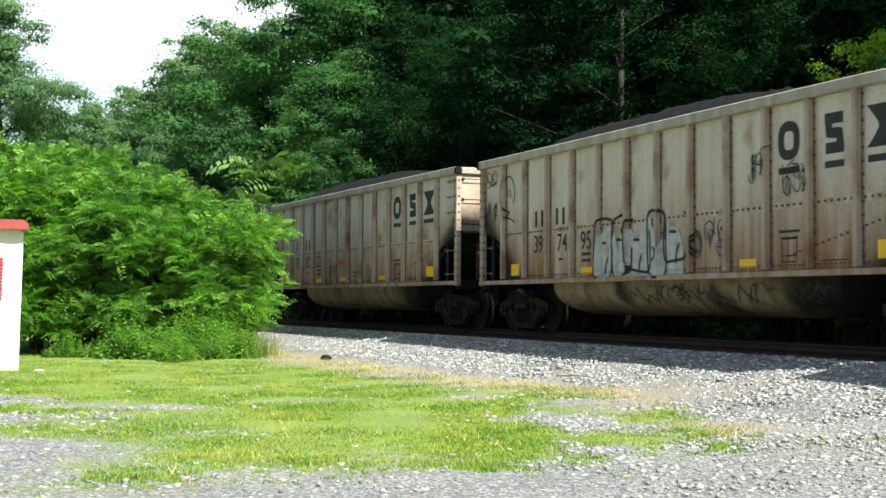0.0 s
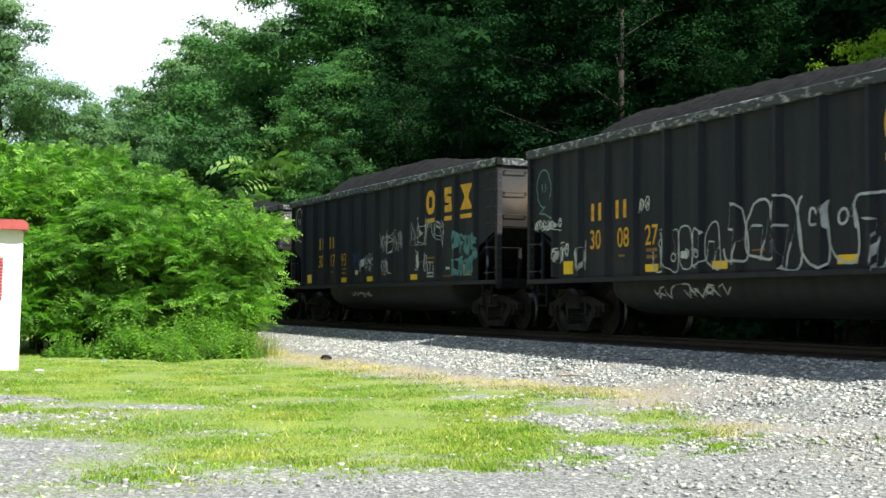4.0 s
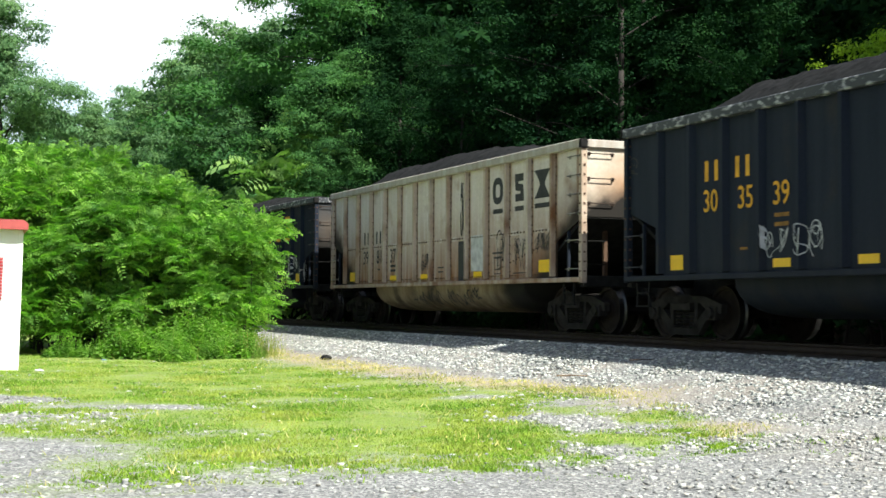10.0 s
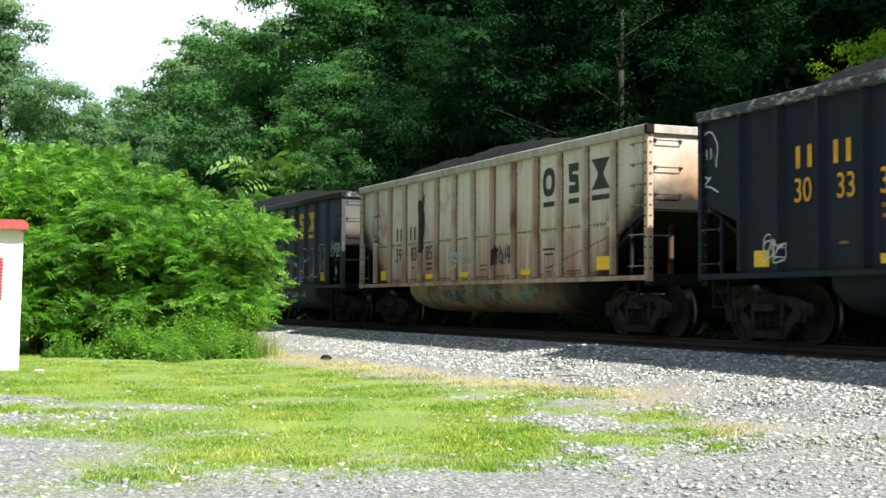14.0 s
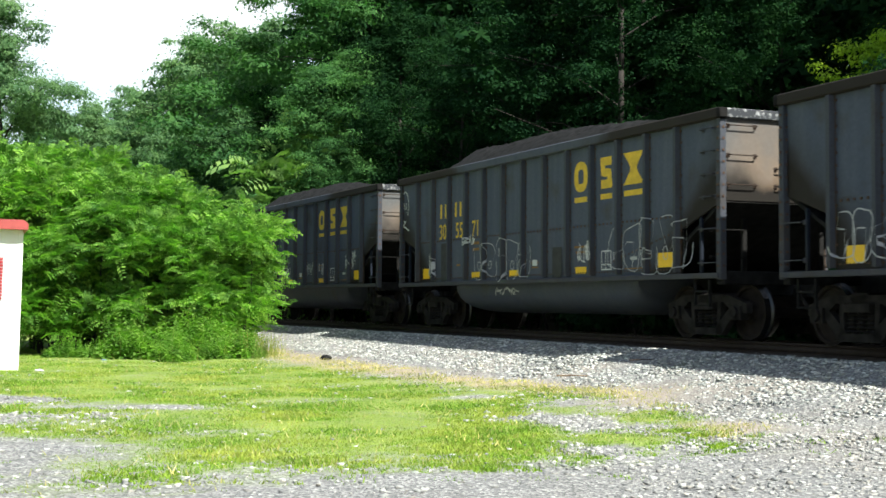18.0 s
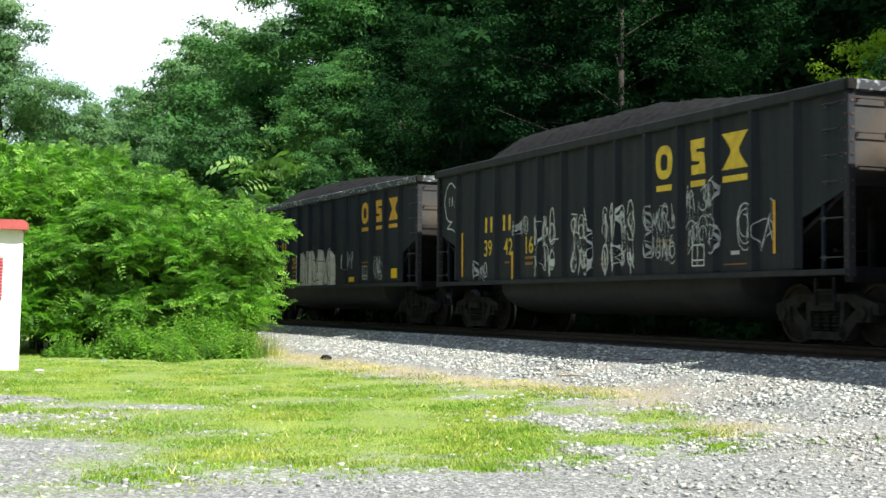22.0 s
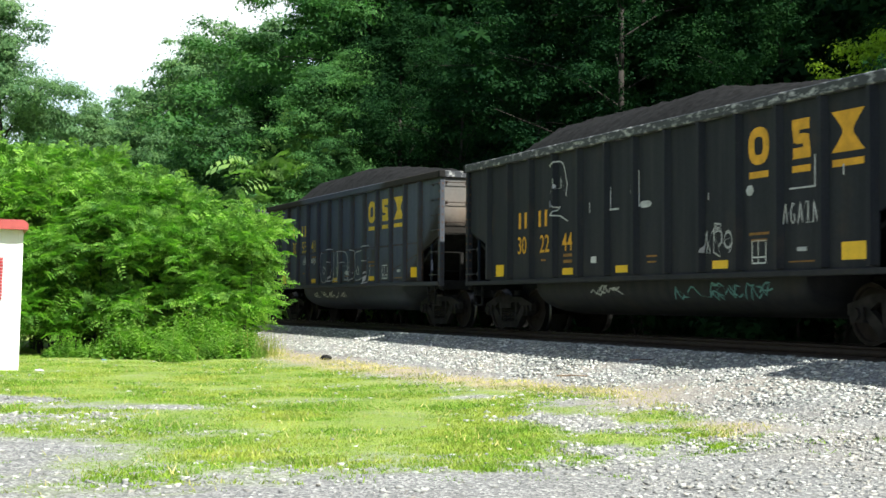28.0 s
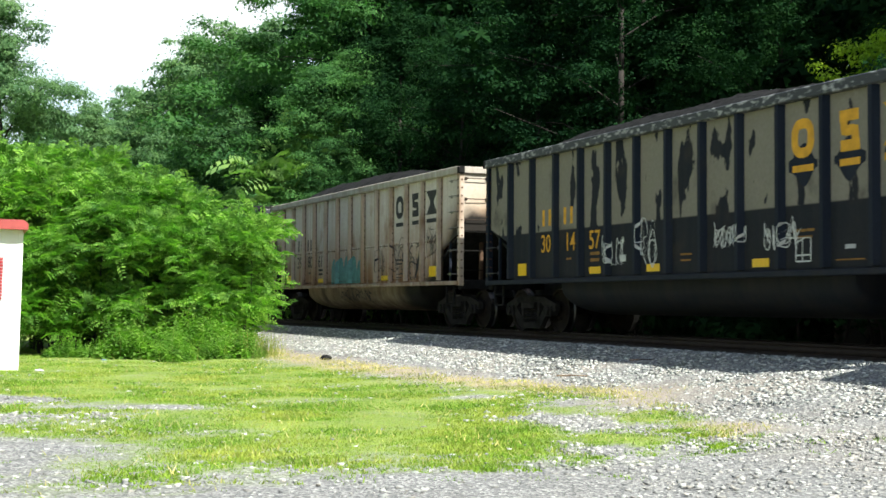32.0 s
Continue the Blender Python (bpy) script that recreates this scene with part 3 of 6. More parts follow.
def build_tufts():
    """Coarse tufts of greener grass that break up the lawn's ragged border."""
    rng = np.random.default_rng(44)
    roots = []
    while len(roots) < 420:
        y = 10.5 + 17 * rng.uniform() ** 1.2
        x = rng.uniform(-1, 1) * 0.34 * y
        t, soil = turf_cover(x, y)
        right = min(1.0, max(0.0, (x + 0.5) / 2))
        if float(track_vs(x, y)[0]) < -4.0 and rng.uniform() < (0.9 if 0.15 < t < 0.75 else 0.12 if t >= 0.75 else 0.03) * (0.35 + 0.65 * right):
            roots.append((x, y))
    roots = np.array(roots)
    pick = rng.integers(0, len(roots), 16000)
    wide = rng.uniform(0.04, 0.16, len(roots))[pick]
    p = roots[pick] + rng.normal(0, 1, (len(pick), 2)) * wide[:, None]
    h = rng.uniform(0.02, 0.065, len(pick)) * np.clip(1.2 - np.hypot(*(p - roots[pick]).T) / (wide * 3), 0.3, 1.2)
    a = rng.uniform(0, math.tau, len(pick))
    base = np.stack([p[:, 0], p[:, 1], land(p[:, 0], p[:, 1]) - 0.01], 1)
    side = np.stack([np.cos(a), np.sin(a), 0 * a], 1) * rng.uniform(0.004, 0.009, len(pick))[:, None]
    tip = base + np.stack([rng.normal(0, 0.5, len(pick)) * h, rng.normal(0, 0.5, len(pick)) * h, h], 1)
    vs = np.stack([base - side, base + side, tip], 1).reshape(-1, 3)
    tagged(mesh_object("grass_tufts", fast_mesh("grass_tufts", vs, np.arange(len(vs)).reshape(-1, 3)), M["tuft"]), "coarse green grass tufts growing through the gravel", "grass", kind="stuff")


def build_track():
    """Two rails on ties, on the curve."""
    ss = np.arange(-330, 330, 3.0)
    shapes = (("rail_head", [(-0.036, -0.035), (0.036, -0.035), (0.036, -0.004), (0.026, 0.0), (-0.026, 0.0), (-0.036, -0.004)], 3),
              ("rail_web", [(-0.011, -0.148), (0.011, -0.148), (0.011, -0.033), (-0.011, -0.033)], None),
              ("rail_foot", [(-0.07, -0.18), (0.07, -0.18), (0.07, -0.165), (0.012, -0.145), (-0.012, -0.145), (-0.07, -0.165)], None))
    for off in (-0.755, 0.755):
        rail = tagged(new("rail"), "rusty steel rail with a polished top on wooden ties", "rail", "rails of the track")
        for name, prof, worn in shapes:
            vs, fs = [], []
            k = len(prof)
            for i, s in enumerate(ss):
                for a, b in prof:
                    x, y = track_xy(off + a, s)
                    vs.append((x, y, RAIL + b + GRADE * s))
                if i:
                    for j in range(k):
                        fs.append(((i - 1) * k + j, (i - 1) * k + (j + 1) % k, i * k + (j + 1) % k, i * k + j))
            me = fast_mesh(name, np.array(vs), np.array(fs))
            me.materials.append(M["rail"])
            if worn:
                me.materials.append(M["railtop"])
                me.polygons.foreach_set("material_index", np.tile([1 if j == worn else 0 for j in range(k)], len(ss) - 1).astype(np.int32))
            mesh_object(name, me, None, rail, "polished running head" if worn else "")
    tie = soft_box(-0.115, 0.115, -1.3, 1.3, -0.36, -0.172, 0.012)
    me = bpy.data.meshes.new("tie")
    tie.to_mesh(me)
    tie.free()
    me.materials.append(M["tie"])
    for s in np.arange(-70, 34, 0.53):
        x, y = track_xy(0, s)
        t = new("tie", me)
        t.matrix_basis = pose(x, y, RAIL + GRADE * s, 0, 0, -math.degrees(HEADING + s / RADIUS) + random.uniform(-1, 1))
        tagged(t, "dark creosoted wooden tie under the rails", "tie", "ties of the track")


# ---- trees and shrubs ----
def leaf_cloud(rng, centres, radii, count, size, flat=0.3):
    """Leaves laid like shingles over flattened tufts, so that each tuft has a lit top and a dark underside."""
    wts = radii ** 2 / (radii ** 2).sum()
    pick = rng.choice(len(centres), count, p=wts)
    d = rng.normal(0, 1, (count, 3))
    d[:, 2] = np.where(rng.uniform(0, 1, count) < 0.78, np.abs(d[:, 2]), d[:, 2])
    d /= np.linalg.norm(d, axis=1)[:, None]
    stray = np.where(rng.uniform(0, 1, count) < 0.12, rng.uniform(1.0, 1.5, count), rng.uniform(0.55, 1.05, count))
    ragged = 1 + 0.3 * np.sin(d[:, 0] * 5.0 + pick) * np.cos(d[:, 1] * 6.0 + 2.0 * pick)
    p = centres[pick] + d * (radii[pick] * stray * ragged)[:, None] * np.array([1, 1, 0.6])
    nrm = rng.normal(0, 0.36, (count, 3)) + np.array([0, 0, 1]) * (flat + 0.1) + d * 0.8
    nrm /= np.linalg.norm(nrm, axis=1)[:, None]
    t = np.cross(nrm, rng.normal(0, 1, (count, 3)))
    t /= np.linalg.norm(t, axis=1)[:, None] + 1e-9
    b = np.cross(nrm, t)
    ln = (size * rng.uniform(0.6, 1.35, count))[:, None]
    droop = -0.15 * ln * np.array([0, 0, 1])
    q = np.stack([p - t * ln * 0.5 + b * ln * 0.3, p - t * ln * 0.35 - b * ln * 0.34, p + t * ln * 0.6 + droop], 1)
    return q.reshape(-1, 3)


def limb(bm, pts, r0, r1, sides=7):
    n = len(pts) - 1
    for i in range(n):
        ra, rb = r0 + (r1 - r0) * i / n, r0 + (r1 - r0) * (i + 1) / n
        rod(bm, pts[i], pts[i + 1], ra, sides, rb)


def tree_thing(name, seed, height, spread, low, leaves, size, mat, label, category="tree", trunk_r=0.2):
    """A trunk with limbs, and a crown of many leaves in uneven clumps."""
    rng = np.random.default_rng(seed)
    root = new(name)
    bm = bmesh.new()
    bend = rng.normal(0, 0.035 * height, 2)
    stem = [Vector((bend[0] * f * f, bend[1] * f * f, height * f * 0.88 - (0.5 if f == 0 else 0))) for f in np.linspace(0, 1, 8)]
    limb(bm, stem, trunk_r, trunk_r * 0.2, 9)
    part("trunk", bm, M["bark"], root, smooth=True)
    centres, radii = [], []
    n_limb = int(12 + height * 0.4)
    for i in range(n_limb):
        f = low + (1 - low) * (i + rng.uniform(0, 1)) / n_limb
        at = stem[min(6, int(f * 7))].lerp(stem[min(7, int(f * 7) + 1)], f * 7 - int(f * 7))
        a = i * 2.4 + rng.uniform(-0.5, 0.5)
        g = (f - low) / (1 - low)
        reach = spread * (0.45 + 0.75 * math.sin(math.pi * min(1, 0.25 + 0.72 * g))) * rng.uniform(0.6, 1.15) * (1.1 - 0.45 * g)
        rise = reach * rng.uniform(0.15, 0.55)
        tip = at + Vector((math.cos(a) * reach, math.sin(a) * reach, rise))
        mid = at.lerp(tip, 0.5) + Vector((0, 0, reach * 0.1))
        bl = bmesh.new()
        limb(bl, [at, mid, tip], trunk_r * 0.17, 0.012, 5)
        part("limb", bl, M["bark"], root)
        for k in range(8):
            w = 0.3 + 0.75 * k / 7
            centres.append(at.lerp(tip, w) + Vector(np.clip(rng.normal(0, 0.14, 3), -0.24, 0.24) * spread))
            radii.append(spread * rng.uniform(0.10, 0.23))
    for k in range(30):
        f = rng.uniform(0.7, 0.97)
        centres.append(Vector((*(bend * f + np.clip(rng.normal(0, 0.13, 2), -0.2, 0.2) * spread * (1.6 - f)), height * f)))
        radii.append(spread * rng.uniform(0.10, 0.23))
    vs = leaf_cloud(rng, np.array(centres), np.array(radii), leaves, size)
    me = fast_mesh("crown", vs, np.arange(len(vs)).reshape(-1, 3))
    mesh_object("crown", me, mat, root)
    return tagged(root, label, category, kind="")


def frond_mesh(rng, spots, aims, lengths, pairs=7):
    """Feathered leaves: small oval leaflets in pairs along a drooping stalk, all in one array."""
    n = len(spots)
    up = np.array([0, 0, 1.0])
    side = np.cross(aims, up)
    side /= np.linalg.norm(side, axis=1)[:, None] + 1e-9
    nrm = np.cross(side, aims)
    roll = rng.normal(0, 0.7, n)[:, None]
    side, nrm = side * np.cos(roll) + nrm * np.sin(roll), nrm * np.cos(roll) - side * np.sin(roll)
    out = []
    for k in range(pairs):
        f = (k + 0.8) / pairs
        p = spots + aims * (lengths * f)[:, None] - up * (lengths * 0.42 * f * f)[:, None]
        ll = (lengths * 0.23 * (1.1 - 0.6 * abs(f - 0.45)) * rng.uniform(0.8, 1.2, n))[:, None]
        for sgn in (-1, 1):
            d = side * sgn + aims * 0.3 - up * rng.uniform(-0.1, 0.4, n)[:, None]
            d /= np.linalg.norm(d, axis=1)[:, None]
            w = np.cross(nrm, d) * ll * 0.24
            out.append(np.stack([p, p + d * ll * 0.5 + w, p + d * ll - up * ll * 0.1, p + d * ll * 0.5 - w], 1))
    return np.concatenate(out).reshape(-1, 3)


def shrub_thing(name, seed, centres, radii, fronds, length, mat, label, stems=9):
    """A shrub: stems from the ground, and feathered leaves that hang from tufts at the ends of its twigs."""
    rng = np.random.default_rng(seed)
    root = new(name)
    centres, radii = np.array(centres, float), np.array(radii, float)
    wts = radii ** 2 / (radii ** 2).sum()
    per = 8
    shoots = fronds // per
    pick = rng.choice(len(centres), shoots, p=wts)
    d = rng.normal(0, 1, (shoots, 3))
    d[:, 2] = np.abs(d[:, 2]) * 0.9 - 0.2
    d /= np.linalg.norm(d, axis=1)[:, None]
    root_at = centres[pick] + d * (radii[pick] * rng.uniform(0.1, 0.8, shoots))[:, None] * np.array([1, 1, 0.75])
    way = d * np.array([0.9, 0.9, 0.6]) + rng.normal(0, 0.4, (shoots, 3)) + np.array([0, 0, 0.5])
    way /= np.linalg.norm(way, axis=1)[:, None]
    across = np.cross(way, np.array([0, 0, 1.0]))
    across /= np.linalg.norm(across, axis=1)[:, None] + 1e-9
    reach = length * rng.uniform(0.9, 2.1, shoots)
    spots, aims = [], []
    for k in range(per):
        f = (k + 0.7) / per
        hang = np.array([0, 0, 1.0]) * (reach * 0.28 * f * f)[:, None]
        spots.append(root_at + way * (reach * f)[:, None] - hang)
        turn = (-1) ** k * (1.0 - 0.6 * f) if k < per - 1 else 0.0
        aims.append(way * (0.4 + 0.5 * f) + across * turn + rng.normal(0, 0.22, (shoots, 3)) + np.array([0, 0, 0.12]))
    p, aim = np.concatenate(spots), np.concatenate(aims)
    p[:, 2] = np.maximum(p[:, 2], 0.05)
    fronds = len(p)
    aim /= np.linalg.norm(aim, axis=1)[:, None]
    vs = frond_mesh(rng, p, aim, length * rng.uniform(0.6, 1.3, fronds))
    me = fast_mesh("foliage", vs, np.arange(len(vs)).reshape(-1, 4))
    mesh_object("foliage", me, mat, root)
    for i in range(stems):
        c = Vector(centres[rng.integers(0, len(centres))])
        bm = bmesh.new()
        base = Vector((c.x * 0.7 + rng.normal(0, 0.2), c.y * 0.7 + rng.normal(0, 0.2), -0.15))
        limb(bm, [base, base.lerp(c, 0.5) + Vector(rng.normal(0, 0.12, 3)), c + Vector((0, 0, 0.3))], 0.035, 0.008, 5)
        part("stem", bm, M["bark"], root)
    return tagged(root, label, "shrub")


def weed_thing(seed, n, wide, deep, tall, label):
    """A stand of leafy stalks, each with its leaves all the way up."""
    rng = np.random.default_rng(seed)
    root = new("weeds")
    a, f = rng.uniform(0, math.tau, n), rng.uniform(0, 1, n) ** 0.6
    x, y = np.cos(a) * f * wide, np.sin(a) * f * deep
    h = tall * (1.05 - 0.45 * f ** 2) * rng.uniform(0.3, 1.15, n) * (0.8 + 0.3 * np.sin(3.1 * x + 1.7 * y))
    lean = rng.normal(0, 0.16, (n, 2))
    verts = []
    for k in range(26):
        g = (k + 0.6) / 26
        p = np.stack([x + lean[:, 0] * h * g * g, y + lean[:, 1] * h * g * g, h * g], 1)
        turn = k * 2.4 + a * 3
        out = np.stack([np.cos(turn), np.sin(turn), rng.uniform(-0.35, 0.5, n)], 1)
        out /= np.linalg.norm(out, axis=1)[:, None]
        ll = ((0.16 - 0.08 * g) * rng.uniform(0.6, 1.3, n))[:, None]
        w = np.stack([-np.sin(turn), np.cos(turn), rng.normal(0, 0.4, n)], 1) * ll * 0.27
        verts.append(np.stack([p, p + out * ll * 0.5 + w, p + out * ll - np.array([0, 0, 0.25]) * ll, p + out * ll * 0.5 - w], 1))
    vs = np.concatenate(verts).reshape(-1, 3)
    mesh_object("foliage", fast_mesh("foliage", vs, np.arange(len(vs)).reshape(-1, 4)), M["leaf_weed"], root)
    for i in range(14):
        bm = bmesh.new()
        limb(bm, [Vector((x[i], y[i], -0.1)), Vector((x[i] + lean[i, 0] * h[i] * 0.8, y[i] + lean[i, 1] * h[i] * 0.8, h[i] * 0.9))], 0.008, 0.003, 5)
        part("stem", bm, M["dry"], root)
    return tagged(root, label, "weeds")


def place(ob, x, y, turn=0, size=1.0, sink=0.0):
    ob.matrix_basis = pose(x, y, float(land(x, y)) - sink, 0, 0, turn)
    ob.scale = (size, size, size)


def build_woods():
    label = "broad-leaved tree, dense summer crown darkened in colour for shade"
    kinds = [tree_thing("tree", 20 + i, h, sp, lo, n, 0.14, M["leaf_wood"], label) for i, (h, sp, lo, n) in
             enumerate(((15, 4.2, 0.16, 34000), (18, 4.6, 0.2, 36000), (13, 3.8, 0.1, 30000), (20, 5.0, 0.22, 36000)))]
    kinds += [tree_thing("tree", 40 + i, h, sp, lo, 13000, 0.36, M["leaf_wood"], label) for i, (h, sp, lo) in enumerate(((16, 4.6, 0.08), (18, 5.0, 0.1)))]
    rng = np.random.default_rng(77)
    used = set()
    # Rows run on past the view at right: unseen trees added for shade.
    for v0, step, lo, hi, low_size in ((8.0, 4.6, -42, 60, 0.72), (13.0, 5.0, -46, 66, 0.92), (20, 5.0, -52, 66, 1.15)):
        for s in np.arange(lo, hi, step):
            x, y = track_xy(v0 + rng.uniform(-1.2, 1.2), s + rng.uniform(-1.2, 1.2))
            x, y = float(x), float(y)
            k = int(rng.integers(0, 4)) if v0 < 10 else int(rng.integers(4, 6))
            size = low_size * rng.uniform(0.85, 1.15)
            if k not in used:
                used.add(k)
                ob = kinds[k]
            else:
                ob = copy_thing(kinds[k], Matrix())
            place(ob, x, y, float(rng.uniform(0, 360)), size)
            tagged(ob, group="trees of the wooded bank")
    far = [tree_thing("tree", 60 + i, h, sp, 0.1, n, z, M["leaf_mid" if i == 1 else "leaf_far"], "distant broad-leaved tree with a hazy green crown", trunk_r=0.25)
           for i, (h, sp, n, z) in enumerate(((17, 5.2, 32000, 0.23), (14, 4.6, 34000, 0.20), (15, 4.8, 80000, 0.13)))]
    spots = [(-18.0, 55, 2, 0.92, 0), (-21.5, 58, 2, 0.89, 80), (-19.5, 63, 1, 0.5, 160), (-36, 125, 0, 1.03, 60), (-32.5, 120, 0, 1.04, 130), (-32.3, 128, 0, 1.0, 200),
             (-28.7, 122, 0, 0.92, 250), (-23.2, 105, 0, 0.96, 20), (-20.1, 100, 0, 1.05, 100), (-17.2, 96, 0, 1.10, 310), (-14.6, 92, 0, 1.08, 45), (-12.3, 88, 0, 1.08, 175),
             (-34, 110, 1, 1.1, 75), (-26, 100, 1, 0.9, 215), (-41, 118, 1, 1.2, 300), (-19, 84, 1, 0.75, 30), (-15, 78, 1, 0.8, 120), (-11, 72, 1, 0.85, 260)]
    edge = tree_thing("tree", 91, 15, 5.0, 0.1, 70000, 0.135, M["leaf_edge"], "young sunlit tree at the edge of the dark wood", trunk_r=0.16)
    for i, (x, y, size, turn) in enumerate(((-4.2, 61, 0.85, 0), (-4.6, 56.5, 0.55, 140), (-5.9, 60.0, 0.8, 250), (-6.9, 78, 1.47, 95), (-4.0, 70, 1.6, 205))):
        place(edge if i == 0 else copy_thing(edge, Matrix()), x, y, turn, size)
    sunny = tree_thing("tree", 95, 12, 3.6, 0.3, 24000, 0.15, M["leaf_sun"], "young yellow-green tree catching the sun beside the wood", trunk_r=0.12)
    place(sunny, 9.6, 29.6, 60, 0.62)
    used = set()
    for x, y, k, size, turn in spots:
        ob = far[k] if k not in used else copy_thing(far[k], Matrix())
        used.add(k)
        place(ob, x, y, turn, size)


def build_shrubs():
    rng = np.random.default_rng(8)

    def clumps(n, rx, ry, h, r0, r1, hull=0.0, foot=0.72, lean=0.0):
        c, r = [], []
        for _ in range(n):
            a, f = rng.uniform(0, math.tau), rng.uniform(hull, 1) ** 0.5
            rr = rng.uniform(r0, r1)
            top = h * (1 - 0.5 * f ** 2)
            z = rng.uniform(0.35, max(0.4, top - rr * 0.8))
            if rng.uniform() < 0.35:
                z = max(0.4, top - rr * 0.7)
            grow = foot + (1.12 - foot) * z / h
            c.append((math.cos(a) * rx * f * grow + lean * z / h, math.sin(a) * ry * f * grow, z))
            r.append(rr)
        return c, r

    c, r = clumps(74, 2.3, 2.2, 5.0, 0.3, 0.75, 0.1)
    big = shrub_thing("shrub", 1, c, r, 13500, 0.42, M["leaf_bush"], "large bright green shrub with feathery compound leaves", 16)
    place(big, -8.25, 35.7, 20)
    c, r = clumps(56, 1.0, 1.4, 3.9, 0.26, 0.52, 0.1, 0.4, 0.8)
    second = shrub_thing("shrub", 2, c, r, 7500, 0.42, M["leaf_bush"], "bright green leaning shrub beside the track", 12)
    place(second, -5.85, 34.7, 0)
    for x, y, turn, size in ((-9.9, 35.5, 140, 1.33), (-12.6, 39, 30, 1.25), (-10.6, 41, 250, 1.25), (-13.8, 36, 70, 1.3)):
        place(copy_thing(big if y > 38 else second, Matrix()), x, y, turn, size)
    weeds = weed_thing(3, 330, 1.7, 0.8, 1.3, "tangle of green weeds along the edge of the lawn")
    place(weeds, -6.6, 32.9, 10)
    for x, y, turn, size in ((-5.4, 33.1, 130, 0.8), (-7.9, 33.4, 300, 0.62), (-5.0, 32.4, 20, 0.5), (-9.0, 33.2, 200, 0.45), (-6.3, 32.1, 95, 0.6)):
        place(copy_thing(weeds, Matrix()), x, y, turn, size)
    c, r = clumps(24, 1.05, 1.0, 4.7, 0.28, 0.55)
    sumac = shrub_thing("shrub", 6, c, r, 900, 1.15, M["leaf_pale"], "pale green sumac with long drooping compound leaves", 8)
    place(sumac, -6.25, 60.5, 75, 1.55)
    under = new("undergrowth")
    c, r = clumps(46, 2.4, 2.0, 3.8, 0.45, 0.9)
    vs = leaf_cloud(np.random.default_rng(14), np.array(c), np.array(r), 11000, 0.2, 0.4)
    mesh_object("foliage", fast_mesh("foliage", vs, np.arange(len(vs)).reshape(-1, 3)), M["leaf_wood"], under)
    for k in range(8):
        bm = bmesh.new()
        tip = Vector(c[k * 5])
        limb(bm, [Vector((tip.x * 0.5, tip.y * 0.5, -0.2)), tip.lerp(Vector((0, 0, 0)), 0.3), tip], 0.05, 0.01, 5)
        part("stem", bm, M["bark"], under)
    tagged(under, "dark leafy undergrowth at the foot of the bank", "undergrowth")
    # Dark copies added behind the shrubs, standing in for their shaded insides.
    for x, y, turn, size in ((-10.4, 37.6, 40, 0.75), (-7.6, 37.9, 120, 0.8), (-9.2, 36.6, 220, 0.5)):
        place(tagged(copy_thing(under, Matrix()), category="undergrowth", group="undergrowth along the bank"), x, y, turn, size)
    first = True
    for s in np.arange(-50, 34, 3.2):
        x, y = track_xy(6.5 + rng.uniform(-0.4, 1.0), s)
        ob = under if first else copy_thing(under, Matrix())
        first = False
        place(ob, float(x), float(y), float(rng.uniform(0, 360)), float(rng.uniform(0.9, 1.25)))
        tagged(ob, category="undergrowth", group="undergrowth along the bank")


def build_shed():
    """The corner of a white outbuilding with a red roof edge and a red slatted shutter."""
    root = new("shed")
    z = float(land(-8.5, 27)) - 0.05
    root.matrix_basis = pose(-8.46, 27.0, z, 0, 0, 20)
    part("wall", soft_box(-4.0, 0.0, 0.0, 0.14, 0.0, 2.88, 0.01), M["shed_white"], root)
    part("wall", soft_box(-0.14, 0.0, 0.143, 3.0, 0.0, 2.88, 0.01), M["shed_white"], root)
    part("corner_trim", soft_box(-0.09, 0.012, -0.014, -0.001, 0.0, 2.82, 0.004), M["shed_white"], root)
    bm = prism([(-4.1, 2.86), (0.09, 2.86), (0.09, 2.98), (0.0, 3.05), (-4.1, 3.05)], -0.25, 3.2)
    part("roof", bm, M["shed_red"], root, "red metal roof edge")
    frame_ = part("shutter_frame", soft_box(-1.55, -0.35, -0.03, -0.002, 1.42, 2.32, 0.006), M["shed_dark"], root)
    for i in range(13):
        part("shutter_slat", soft_box(-1.53, -0.36, -0.05, -0.031, 1.45 + i * 0.066, 1.497 + i * 0.066, 0.006), M["shutter"], frame_)
    tagged(root, "white painted shed with a red roof edge and red shutter", "shed")


def build_backdrop():
    """A bank of bright white haze low in the sky, far beyond the woods."""
    m, n, l, bs = material("white_haze", 1.0, 0.0, 0.0)
    em = n.new("ShaderNodeEmission")
    tone = noise_tex(n, l, 0.0012, 4, object_coords(n))
    l.new(ramp(n, l, tone, [(0.35, (0.66, 0.86, 1.0)), (0.6, (1.0, 1.0, 1.0))]), em.inputs[0])
    em.inputs[1].default_value = 0.60
    l.new(em.outputs[0], n["Material Output"].inputs[0])
    k, rings = 40, (-40, 250, 600, 1000)
    vs = [(1700 * math.sin(radians(-80 + 130 * i / k)), 1700 * math.cos(radians(-80 + 130 * i / k)), z) for z in rings for i in range(k + 1)]
    fs = [(r * (k + 1) + i, r * (k + 1) + i + 1, (r + 1) * (k + 1) + i + 1, (r + 1) * (k + 1) + i) for r in range(len(rings) - 1) for i in range(k)]
    ob = mesh_object("backdrop", fast_mesh("backdrop", np.array(vs), np.array(fs)), m)
    tagged(ob, "bright white hazy summer sky low over the woods", "sky", kind="structure")


